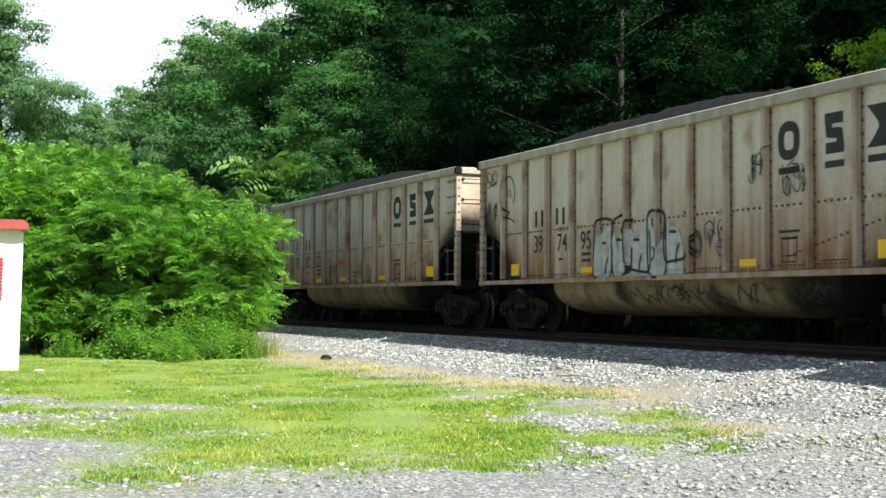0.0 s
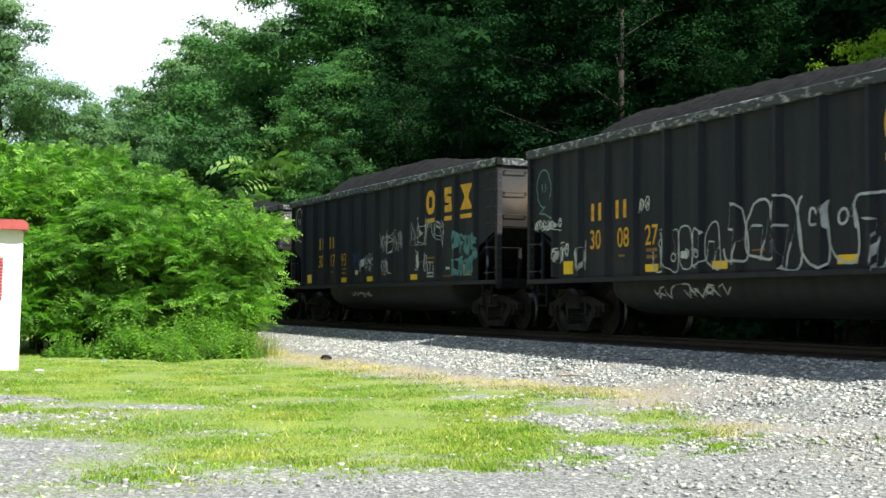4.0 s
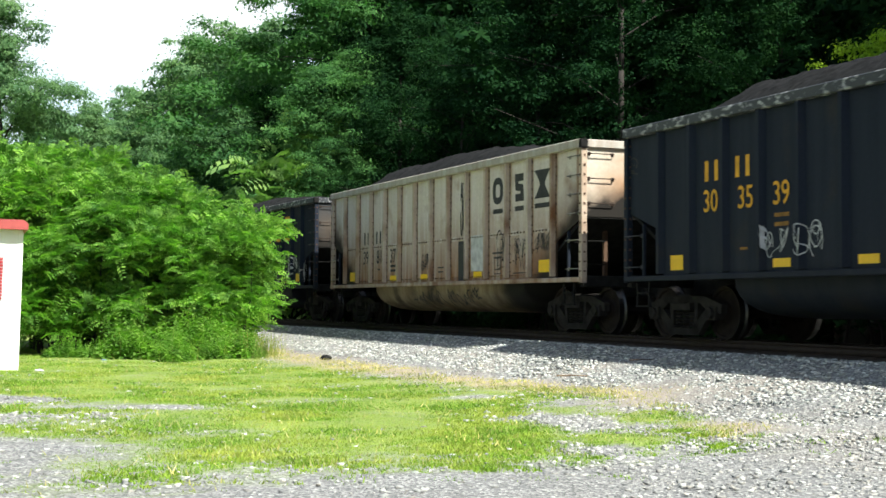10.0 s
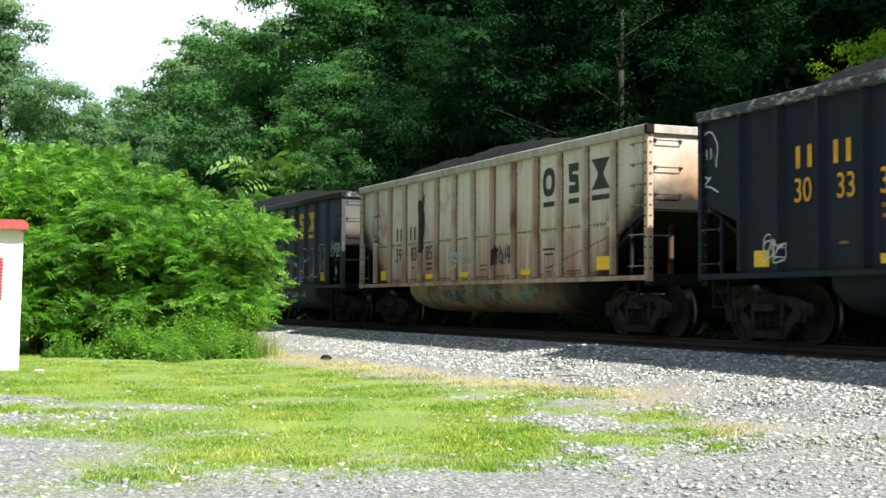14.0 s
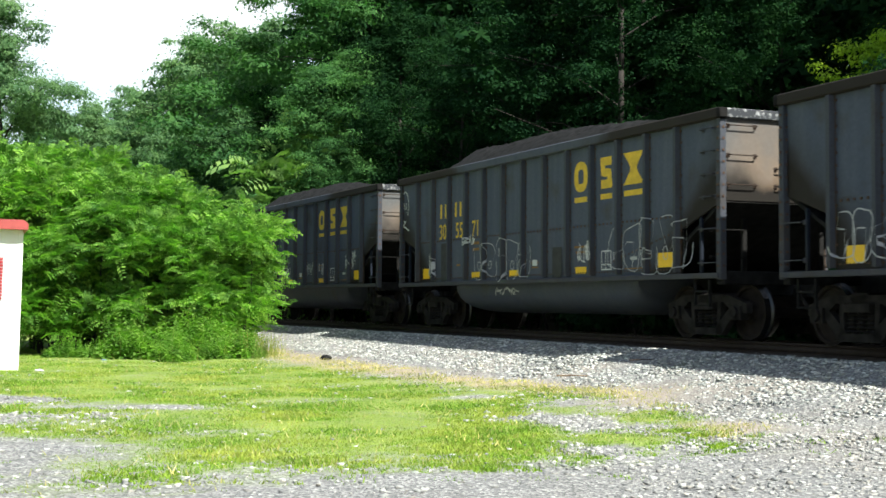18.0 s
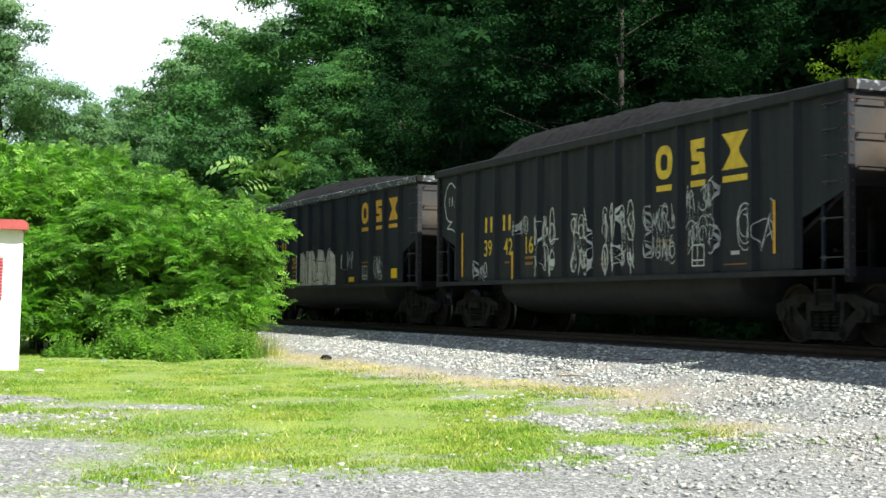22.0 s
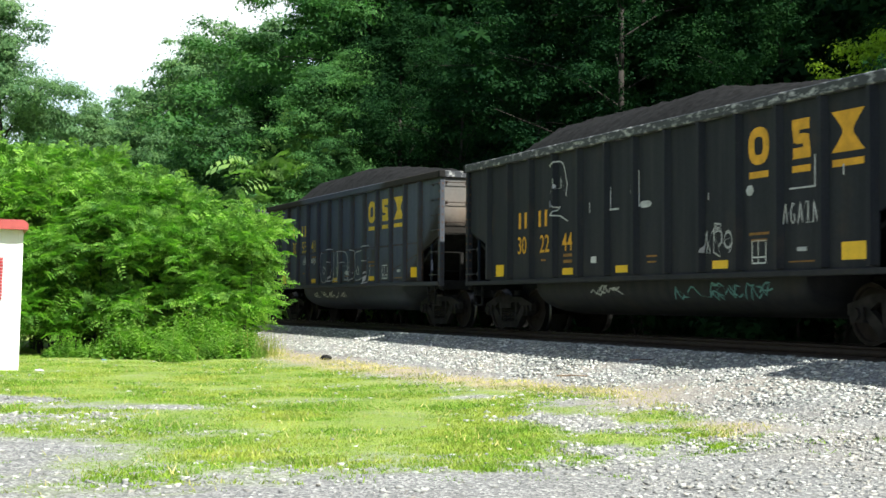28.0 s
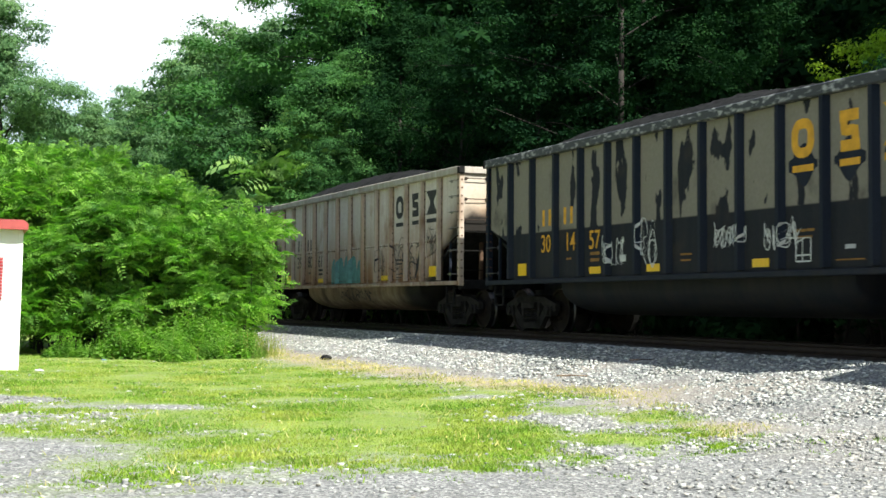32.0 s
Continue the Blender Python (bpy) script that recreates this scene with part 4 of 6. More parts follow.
def build_litter():
    """Sticks, a dark rock and scraps that lie about the yard."""
    def stick(x, y, length, turn, r, mat, label):
        bm = bmesh.new()
        d = Vector((math.cos(turn), math.sin(turn), 0)) * length / 2
        limb(bm, [-d, Vector((0, 0, 0.015)), d + Vector((0, 0, 0.01))], r, r * 0.6, 6)
        ob = part("stick", bm, mat)
        ob.location = (x, y, float(land(x, y)) + 0.05)
        tagged(ob, label, "stick")

    stick(2.14, 21.6, 0.55, -0.1, 0.018, M["wood"], "weathered grey stick lying on the ballast")
    stick(3.25, 21.5, 0.5, 0.25, 0.012, M["rail"], "thin reddish stick lying on the ballast")
    for x, y, size, mat, name, label in ((-2.6, 30.6, 0.13, M["under"], "rock", "dark rock lying in dry grass at the lawn's edge"),
                                         (-7.9, 31.6, 0.07, M["sky_blue"], "plastic_scrap", "scrap of blue plastic at the foot of the shrub"),
                                         (-7.9, 26.6, 0.09, M["white"], "paper_scrap", "pale scrap of paper lying on the lawn")):
        bm = bmesh.new()
        bmesh.ops.create_icosphere(bm, subdivisions=2, radius=size)
        for v in bm.verts:
            v.co *= 1 + 0.35 * noise.noise(v.co * 12 + Vector((x, y, 0)))
            v.co.z *= 0.6 if name == "rock" else 0.25
        ob = part(name, bm, mat)
        ob.location = (x, y, float(land(x, y)) + size * 0.25)
        tagged(ob, label, name.split("_")[-1])


def build_tall_grass():
    """Seeding grass at the foot of the shrubs."""
    rng = np.random.default_rng(31)
    for x0, y0, n, w in ((-4.5, 32.9, 520, 0.3), (-5.3, 32.7, 150, 0.5)):
        p = np.stack([x0 + rng.normal(0, w, n), y0 + rng.normal(0, 0.35, n)], 1)
        h = rng.uniform(0.12, 0.8, n) ** 1.2
        a = rng.uniform(0, math.tau, n)
        base = np.stack([p[:, 0], p[:, 1], land(p[:, 0], p[:, 1]) - 0.02], 1)
        side = np.stack([np.cos(a), np.sin(a), 0 * a], 1) * 0.006
        lean = np.stack([rng.normal(0, 0.22, n) * h, rng.normal(0, 0.22, n) * h, h], 1)
        mid = base + lean * np.array([0.35, 0.35, 0.6])
        vs = np.stack([base - side, base + side, mid + side * 0.8, base + lean, base + lean, mid - side * 0.8], 1)
        faces = (np.array([(0, 1, 2, 5), (5, 2, 3, 4)])[None] + (np.arange(n) * 6)[:, None, None]).reshape(-1, 4)
        ob = mesh_object("tall_grass", fast_mesh("tall_grass", vs.reshape(-1, 3), faces), M["seed_grass"])
        tagged(ob, "tall seeding grass at the foot of the shrubs", "grass", kind="stuff")


build_backdrop()
build_litter()
build_tall_grass()
build_ground()
build_track()
build_shed()
build_woods()
build_shrubs()
build_grass()
build_tufts()
build_stones()


# ---- coal cars ----
TOP, SILL = 3.73, 1.06
SKIN, PROUD = 1.49, 1.585
LONG = dict(key="long", mark=2.15, number=1.63, small=(1.50, 1.38), half=7.285, posts=[-6.165 + 1.023 * i for i in range(13)], emblem=(9, 10, 11), ticket=4, lift=0.004)
SHORT = dict(key="short", mark=2.59, number=2.10, small=(1.90, 1.76), half=6.94, posts=[-5.81 + 0.958 * i for i in range(13)], emblem=(8, 9, 10), ticket=6, lift=0.004)
SIZE = dict(LONG)                 # the car that is being built


def skin_y(u):
    """How far out the near side lies at u: on a post or on the sheet between."""
    lift = SIZE["lift"]
    return -(PROUD + lift) if min(abs(u - p) for p in SIZE["posts"]) < 0.085 else -(SKIN + lift)


def flat_patch(w, h):
    """A thin sheet of w by h stuck on the side, about its own middle."""
    bm = bmesh.new()
    box(bm, -w / 2, w / 2, -(SKIN + 0.005), -(SKIN - 0.002), -h / 2, h / 2)
    return bm


def ribbon(bm, pts, width, step=0.05, belly=False, joins=()):
    """A painted stroke along (u, z) points, laid on the car's near side."""
    fine, thin = [], []
    for seg, ((a, b), (c, d)) in enumerate(zip(pts, pts[1:])):
        k = max(1, int(math.hypot(c - a, d - b) / step))
        fine += [(a + (c - a) * i / k, b + (d - b) * i / k) for i in range(k)]
        thin += [seg in joins] * k
    fine.append(pts[-1])
    thin.append(False)
    last = None
    for i, (u, z) in enumerate(fine):
        a, b = fine[max(0, i - 1)], fine[min(len(fine) - 1, i + 1)]
        dx, dz = b[0] - a[0], b[1] - a[1]
        k = math.hypot(dx, dz) or 1
        w = width(i / max(1, len(fine) - 1)) if callable(width) else width
        if thin[i]:
            w = min(w, 0.004)
        ox, oz = -dz / k * w / 2, dx / k * w / 2
        here = []
        for sg in (-1, 1):
            uu, zz = u + sg * ox, z + sg * oz
            here.append(bm.verts.new((uu, belly_y(zz) if belly else skin_y(uu), zz)))
        if last:
            bm.faces.new((last[0], here[0], here[1], last[1]))
        last = here


def belly_y(z):
    """The round underside's near face at height z."""
    f = max(0.0, min(1.0, (1.04 - z) / 0.66))
    return -(1.30 * max(0.0, 1 - f ** 2.667) ** 0.35 + 0.012)


def patch(u0, u1, z0, z1):
    bm = bmesh.new()
    ribbon(bm, [(u0, (z0 + z1) / 2), (u1, (z0 + z1) / 2)], z1 - z0)
    return bm


SHARED = {}


def shared(key, make, mat):
    """One mesh for alike parts."""
    key += SIZE["key"]
    if key not in SHARED:
        bm = make()
        me = bpy.data.meshes.new(key)
        bm.to_mesh(me)
        bm.free()
        me.materials.append(mat)
        if max((f.material_index for f in me.polygons), default=0) == 1:
            me.materials.append(M["rivet"])
        SHARED[key] = me
    return SHARED[key]


def add(name, key, make, mat, parent, at=None, label=""):
    ob = mesh_object(name, shared(key, make, mat), None, parent, label)
    if at:
        ob.location = at
    return ob


def post_mesh(wide):
    def make():
        bm = bmesh.new()
        w, t = (0.058, PROUD - SKIN)
        out = [(-w, 0.0), (-w + 0.02, -t), (w - 0.02, -t), (w, 0.0)] if not wide else [(-w - 0.045, 0.0), (-w + 0.02, -t), (w - 0.02, -t), (w + 0.045, 0.0)]
        lo = [bm.verts.new((x, y, SILL + 0.06)) for x, y in out]
        hi = [bm.verts.new((x, y, TOP - 0.15)) for x, y in out]
        for i in range(3):
            bm.faces.new((lo[i], lo[i + 1], hi[i + 1], hi[i]))
        bm.faces.new(lo[::-1])
        bm.faces.new(hi)
        if not wide:
            box(bm, -w - 0.026, -w, -0.007, 0.002, SILL + 0.06, TOP - 0.17)
            box(bm, w, w + 0.012, -0.007, 0.002, SILL + 0.06, TOP - 0.17)
            for k in range(13):
                z = SILL + 0.2 + k * 0.185
                for x in (w + 0.024, -w - 0.03):
                    box(bm, x - 0.017, x + 0.017, -0.02, 0.004, z - 0.017, z + 0.017)
        bmesh.ops.recalc_face_normals(bm, faces=bm.faces[:])
        bm.faces.ensure_lookup_table()
        for f in bm.faces[5:]:
            f.material_index = 1
        return bm
    return make


def side_outline():
    h = SIZE["half"]
    e = SIZE["posts"][-1] + 0.07
    return [(-e, SILL), (e, SILL), (e + 0.02, 1.84), (h, 2.24), (h, TOP - 0.12), (-h, TOP - 0.12), (-h, 2.24), (-e - 0.02, 1.84)]


def belly_mesh():
    bm = bmesh.new()
    rows = []
    m = SIZE["half"] - 3.1
    a, m = -m - 0.1, m + 0.25
    us = [a, a + 0.04, a + 0.13, a + 0.3, a + 0.7, m - 0.7, m - 0.3, m - 0.13, m - 0.04, m]
    dz = [0.82, 0.90, 0.95, 0.98, 1.0, 1.0, 0.96, 0.88, 0.76, 0.60]
    for u, d in zip(us, dz):
        row = []
        for k in range(15):
            a = math.pi * k / 14
            y = -1.30 * math.copysign(abs(math.cos(a)) ** 0.7, math.cos(a))
            z = 1.04 - 0.66 * d * math.sin(a) ** 0.75
            row.append(bm.verts.new((u, y, z)))
        rows.append(row)
    for a, b in zip(rows, rows[1:]):
        for i in range(14):
            bm.faces.new((a[i], a[i + 1], b[i + 1], b[i]))
    bm.faces.new(rows[0][::-1])
    bm.faces.new(rows[-1])
    bmesh.ops.recalc_face_normals(bm, faces=bm.faces[:])
    for f in bm.faces:
        f.smooth = True
    return bm


def chord_mesh():
    h = SIZE["half"]
    bm = soft_box(-h - 0.03, h + 0.03, -0.075, 0.075, -0.17, 0.0, 0.018)
    return bm


def coal_mesh(seed, high):
    rng = np.random.default_rng(seed)
    nu, nv = 190, 26
    h = SIZE["half"] - 0.1
    us, ys = np.linspace(-h, h, nu), np.linspace(-1.42, 1.42, nv)
    gu, gy = np.meshgrid(us, ys)
    lift = np.zeros_like(gu)
    flat = np.clip((gu + h - 0.7) / 1.9, 0, 1) ** 0.8 * np.clip((h - gu) / 6.5, 0, 1) ** 0.75
    side = 1 - (np.abs(gy) / 1.45) ** 2.2
    wave = np.array([[0.5 * smooth_noise(a, b, 0.5, seed) + 0.25 * smooth_noise(a, b, 2.2, seed + 3) for a, b in zip(r1, r2)] for r1, r2 in zip(gu, gy)])
    lift = TOP - 0.14 + 1.42 * high * flat * side * (1 + 0.22 * wave) + np.abs(rng.normal(0, 0.02, gu.shape))
    idx = np.arange(nu * nv).reshape(nv, nu)
    faces = np.stack([idx[:-1, :-1], idx[:-1, 1:], idx[1:, 1:], idx[1:, :-1]], -1).reshape(-1, 4)
    return fast_mesh("coal_load", np.stack([gu.ravel(), gy.ravel(), lift.ravel()], 1), faces)


def sideframe_mesh():
    """A cast truck side: arched top bar, sloping legs, spring pocket and journal boxes."""
    bm = bmesh.new()

    def slab(pts):
        a = [bm.verts.new((x, -0.06, z)) for x, z in pts]
        b = [bm.verts.new((x, 0.06, z)) for x, z in pts]
        bm.faces.new(a)
        bm.faces.new(b[::-1])
        for i in range(len(a)):
            j = (i + 1) % len(a)
            bm.faces.new((a[j], a[i], b[i], b[j]))

    slab([(-1.14, 0.44), (-1.14, 0.60), (-0.62, 0.745), (0.62, 0.745), (1.14, 0.60), (1.14, 0.44), (0.70, 0.50), (0.50, 0.625), (-0.50, 0.625), (-0.70, 0.50)])
    slab([(-0.86, 0.50), (-0.66, 0.52), (-0.30, 0.24), (-0.30, 0.10), (-0.46, 0.10)])
    slab([(0.86, 0.50), (0.66, 0.52), (0.30, 0.24), (0.30, 0.10), (0.46, 0.10)])
    slab([(-0.46, 0.08), (-0.46, 0.20), (0.46, 0.20), (0.46, 0.08)])
    slab([(-0.40, 0.2), (-0.44, 0.66), (-0.34, 0.66), (-0.32, 0.2)])
    slab([(0.32, 0.2), (0.34, 0.66), (0.44, 0.66), (0.40, 0.2)])
    box(bm, -0.30, 0.30, -0.13, 0.05, 0.50, 0.62)
    for x in (-0.89, 0.89):
        box(bm, x - 0.14, x + 0.14, -0.11, 0.07, 0.34, 0.56)
        rod(bm, (x, -0.16, 0.457), (x, 0.0, 0.457), 0.095, 12)
    bmesh.ops.recalc_face_normals(bm, faces=bm.faces[:])
    return bm


def spring_mesh():
    """A nest of coils, as one ribbed column."""
    bm = bmesh.new()
    rings = []
    for i in range(13):
        r, z = (0.088, 0.045)[i % 2], 0.22 + 0.031 * i
        rings.append([bm.verts.new((r * math.cos(k * math.tau / 10), r * math.sin(k * math.tau / 10), z)) for k in range(10)])
    for a, b in zip(rings, rings[1:]):
        for k in range(10):
            bm.faces.new((a[k], a[(k + 1) % 10], b[(k + 1) % 10], b[k]))
    bm.faces.new(rings[0][::-1])
    bm.faces.new(rings[-1])
    return bm


def lathe_y(profile, sides=28):
    """A body of rotation round the y axis, from (radius, y) pairs."""
    bm = bmesh.new()
    rings = []
    for r, y in profile:
        rings.append([bm.verts.new((r * math.cos(i * math.tau / sides), y, r * math.sin(i * math.tau / sides))) for i in range(sides)])
    for a, b in zip(rings, rings[1:]):
        for i in range(sides):
            j = (i + 1) % sides
            bm.faces.new((a[i], a[j], b[j], b[i]))
    bm.faces.new(rings[0])
    bm.faces.new(rings[-1][::-1])
    bmesh.ops.recalc_face_normals(bm, faces=bm.faces[:])
    return bm


def ladder(car, u, y, z0, z1, w, key, count, along, mat):
    """Grab irons, each a bent rod that stands off the sheet. along: 'u' on a side, 'y' on an end."""
    for i in range(count):
        z = z0 + (z1 - z0) * i / max(1, count - 1)

        def make():
            bm = bmesh.new()
            for k in (-w / 2, w / 2):
                if along == "u":
                    rod(bm, (k, 0, 0), (k, -0.08, 0), 0.011, 5)
                    box(bm, k - 0.03, k + 0.03, -0.012, 0.0, -0.035, 0.035)
                else:
                    rod(bm, (0, k, 0), (0.08, k, 0), 0.011, 5)
                    box(bm, 0.0, 0.012, k - 0.03, k + 0.03, -0.035, 0.035)
            if along == "u":
                rod(bm, (-w / 2, -0.08, 0), (w / 2, -0.08, 0), 0.011, 5)
            else:
                rod(bm, (0.08, -w / 2, 0), (0.08, w / 2, 0), 0.011, 5)
            return bm
        add("grab_iron", key, make, mat, car, (u, y, z))


def number_mesh(text):
    key = "digits_" + text
    if key not in SHARED:
        cu = bpy.data.curves.new("digits", "FONT")
        cu.body, cu.align_x, cu.size, cu.offset = text, "CENTER", 0.50, 0.003
        ob = new("digits", cu)
        bpy.context.view_layer.update()
        me = bpy.data.meshes.new_from_object(ob.evaluated_get(bpy.context.evaluated_depsgraph_get()))
        bpy.data.objects.remove(ob)
        for v in me.vertices:
            x, y = v.co.x * 0.86, v.co.y
            v.co = (x, 0, y)
        SHARED[key] = me
    return SHARED[key].copy()


def strokes(bm, lines, width, belly=False):
    """Several strokes of one tag in a row, held together by hair-thin joins."""
    pts, joins = [], []
    for line in sorted(lines, key=lambda p: p[0][0]):
        if pts:
            joins.append(len(pts) - 1)
        pts += line
    ribbon(bm, pts, width, belly=belly, joins=joins)


def scribble(u0, u1, z0, z1, seed, loops=3, width=0.03):
    """An abstract tangle of looping spray strokes inside a rectangle."""
    rng = random.Random(seed)
    bm = bmesh.new()
    h = z1 - z0
    rows = 2 if h > 0.95 and u1 - u0 > 0.4 else 1
    low, h = z0, h / rows
    n = max(2, round((u1 - u0) / max(0.16, h * 0.5)))
    cell = (u1 - u0) / n
    lines = []
    for k in range(n * rows):
        c = u0 + (k % n + 0.5) * cell
        z0 = low + (k // n) * h
        for stroke in range(3):
            if rng.random() < 0.45:
                ph, turn = rng.uniform(0, 6.3), rng.uniform(3.0, 6.6) * rng.choice((-1, 1))
                cz, rz, ru = z0 + h * rng.uniform(0.25, 0.75), h * rng.uniform(0.18, 0.42), cell * rng.uniform(0.25, 0.5)
                soft = [(c + ru * math.cos(ph + turn * f / 11), cz + rz * math.sin(ph + turn * f / 11)) for f in range(12)]
            else:
                pts = [(c + rng.uniform(-0.55, 0.55) * cell, z0 + h * max(0, min(1, f + rng.uniform(-0.15, 0.15)))) for f in rng.choice(((0.0, 1.0, 0.45, 0.9, 0.1), (0.9, 0.1, 0.6), (0.1, 0.9, 0.5, 0.05), (0.8, 0.5, 0.15)))]
                soft = [pts[0]]
                for a, b, d in zip(pts, pts[1:], pts[2:]):
                    m0 = ((a[0] + b[0]) / 2, (a[1] + b[1]) / 2) if a is not pts[0] else a
                    m1 = ((b[0] + d[0]) / 2, (b[1] + d[1]) / 2)
                    for f in (0.25, 0.5, 0.75, 1.0):
                        soft.append(tuple((1 - f) ** 2 * m0[q] + 2 * f * (1 - f) * b[q] + f * f * m1[q] for q in (0, 1)))
                soft.append(pts[-1])
            lines.append(soft)
    for k in range(loops):
        a = rng.uniform(u0, u1 - 0.1)
        z = rng.uniform(low, z1)
        lines.append([(a, z), (a + (u1 - u0) * rng.uniform(0.1, 0.3), z + rng.uniform(-0.1, 0.1))])
    strokes(bm, lines, width)
    return bm


def outline_loop(u, z, w, h, seed):
    """A tall open drop-shaped outline with a tail."""
    rng = random.Random(seed)
    bm = bmesh.new()
    pts = []
    for i in range(22):
        a = -0.6 + i / 21 * 5.6
        pts.append((u + w / 2 * math.cos(a) * (1 + 0.1 * rng.uniform(-1, 1)), z + h * 0.62 + h * 0.38 * math.sin(a)))
    pts += [(u - w * 0.3, z + h * 0.12), (u + w * 0.1, z + h * 0.1), (u + w * 0.55, z)]
    strokes(bm, [pts, [(u + w * 0.14, z + h * 0.56), (u + w * 0.12, z + h * 0.74)], [(u - w * 0.12, z + h * 0.72), (u - w * 0.1, z + h * 0.55)]], 0.028)
    return bm


def bubble(u, z, w, h, rng, boxy):
    """A closed, wobbling outline round a middle, round or squarish."""
    ph, lobes, lean = rng.uniform(0, 6.3), rng.choice((2, 3)), rng.uniform(-0.12, 0.12)
    pts = []
    for i in range(25):
        a = i * math.tau / 24
        g = 1 + 0.13 * math.sin(lobes * a + ph)
        c, q = math.cos(a), math.sin(a)
        x, y = math.copysign(abs(c) ** boxy, c) * g * w / 2, math.copysign(abs(q) ** boxy, q) * g * h / 2
        pts.append((u + x + lean * y, z + y))
    return pts


def balloon_piece(u0, u1, z0, z1, seed, width, boxy):
    """A row of swollen, overlapping outlines, each with an inner loop or slit: an unreadable painted piece."""
    rng = random.Random(seed)
    bm = bmesh.new()
    h = z1 - z0
    n = max(2, round((u1 - u0) / (0.58 * h)))
    cell = (u1 - u0) / n
    lines = []
    for k in range(n):
        u, hh = u0 + (k + 0.5) * cell, h * rng.uniform(0.8, 1.0)
        z = z0 + hh / 2 + rng.uniform(0, h - hh)
        whole = bubble(u, z, cell * rng.uniform(0.98, 1.2), hh, rng, boxy)
        skip = rng.randint(0, 18)
        lines.append(whole if rng.random() < 0.2 else whole[skip:] + whole[1:max(1, skip - 5)])
        if rng.random() < 0.55:
            lines.append(bubble(u + rng.uniform(-0.05, 0.05), z + hh * rng.choice((-0.16, 0.18)), cell * 0.3, hh * 0.22, rng, 0.9))
        else:
            lines.append([(u, z - hh * 0.5), (u + 0.04, z - hh * 0.3), (u + cell * 0.2, z - hh * 0.12)])
            lines.append([(u - cell * 0.3, z + hh * 0.12), (u + cell * 0.1, z + hh * 0.1)])
    strokes(bm, lines, width)
    return bm


def filled_piece(u0, u1, z0, z1, seed):
    """The paint that fills such a row: wide lobes of uneven height."""
    rng = random.Random(seed)
    bm = bmesh.new()
    n = max(2, round((u1 - u0) / (0.72 * (z1 - z0))))
    tops = [rng.uniform(0.68, 1.0) for _ in range(n)]

    def tall(f):
        k = min(n - 1, int(f * n))
        g = abs((f * n - k) * 2 - 1)
        return (z1 - z0) * tops[k] * (1 - 0.45 * g ** 3.2)
    steps = 40
    last = None
    for i in range(steps + 1):
        f = min(0.9999, i / steps)
        u = u0 + (u1 - u0) * f
        here = [bm.verts.new((u, skin_y(u), z0)), bm.verts.new((u, skin_y(u), z0 + tall(f)))]
        if last:
            bm.faces.new((last[0], here[0], here[1], last[1]))
        last = here
    return bm


def glyph(ch):
    """Strokes of the few sprayed letters that can be made out, in a unit box."""
    return {"F": [[(0.1, 0), (0.1, 1), (1, 1)], [(0.1, 0.5), (0.8, 0.5)]],
            "I": [[(0.1, 1), (0.9, 1)], [(0.5, 1), (0.5, 0)], [(0.1, 0), (0.9, 0)]],
            "S": [[(0.95, 0.85), (0.6, 1), (0.1, 0.85), (0.15, 0.6), (0.8, 0.42), (0.9, 0.15), (0.5, 0), (0.05, 0.12)]],
            "H": [[(0.1, 0), (0.1, 1)], [(0.9, 0), (0.9, 1)], [(0.1, 0.5), (0.9, 0.5)]],
            "G": [[(0.9, 0.95), (0.4, 1), (0.1, 0.6), (0.15, 0.15), (0.5, 0), (0.9, 0.15), (0.85, 0.45), (0.4, 0.45)]],
            "U": [[(0.1, 1), (0.1, 0.3), (0.35, 0), (0.7, 0.05), (0.9, 0.35), (0.9, 1), (0.5, 1)]],
            "E": [[(0.95, 1), (0.1, 0.95), (0.1, 0.05), (0.95, 0)], [(0.1, 0.52), (0.8, 0.5)]],
            "A": [[(0, 0), (0.5, 1), (1, 0)], [(0.2, 0.4), (0.8, 0.4)]],
            "N": [[(0, 0), (0.1, 1), (0.85, 0), (1, 1)]]}[ch]


def lettering(text, u0, u1, z0, z1, width):
    bm = bmesh.new()
    cell = (u1 - u0) / len(text)
    lines = []
    for k, ch in enumerate(text):
        lines += [[(u0 + cell * (k + 0.2 + 0.62 * a), z0 + (z1 - z0) * b) for a, b in line] for line in glyph(ch)]
    strokes(bm, lines, width)
    return bm


def ring(u, z, w, h, thick):
    bm = bmesh.new()
    pts = [(u + (w - thick) / 2 * math.copysign(abs(math.cos(a)) ** 0.75, math.cos(a)), z + (h - thick) / 2 * math.copysign(abs(math.sin(a)) ** 0.75, math.sin(a)))
           for a in [i * math.tau / 24 for i in range(25)]]
    ribbon(bm, pts, thick, 0.2)
    return bm


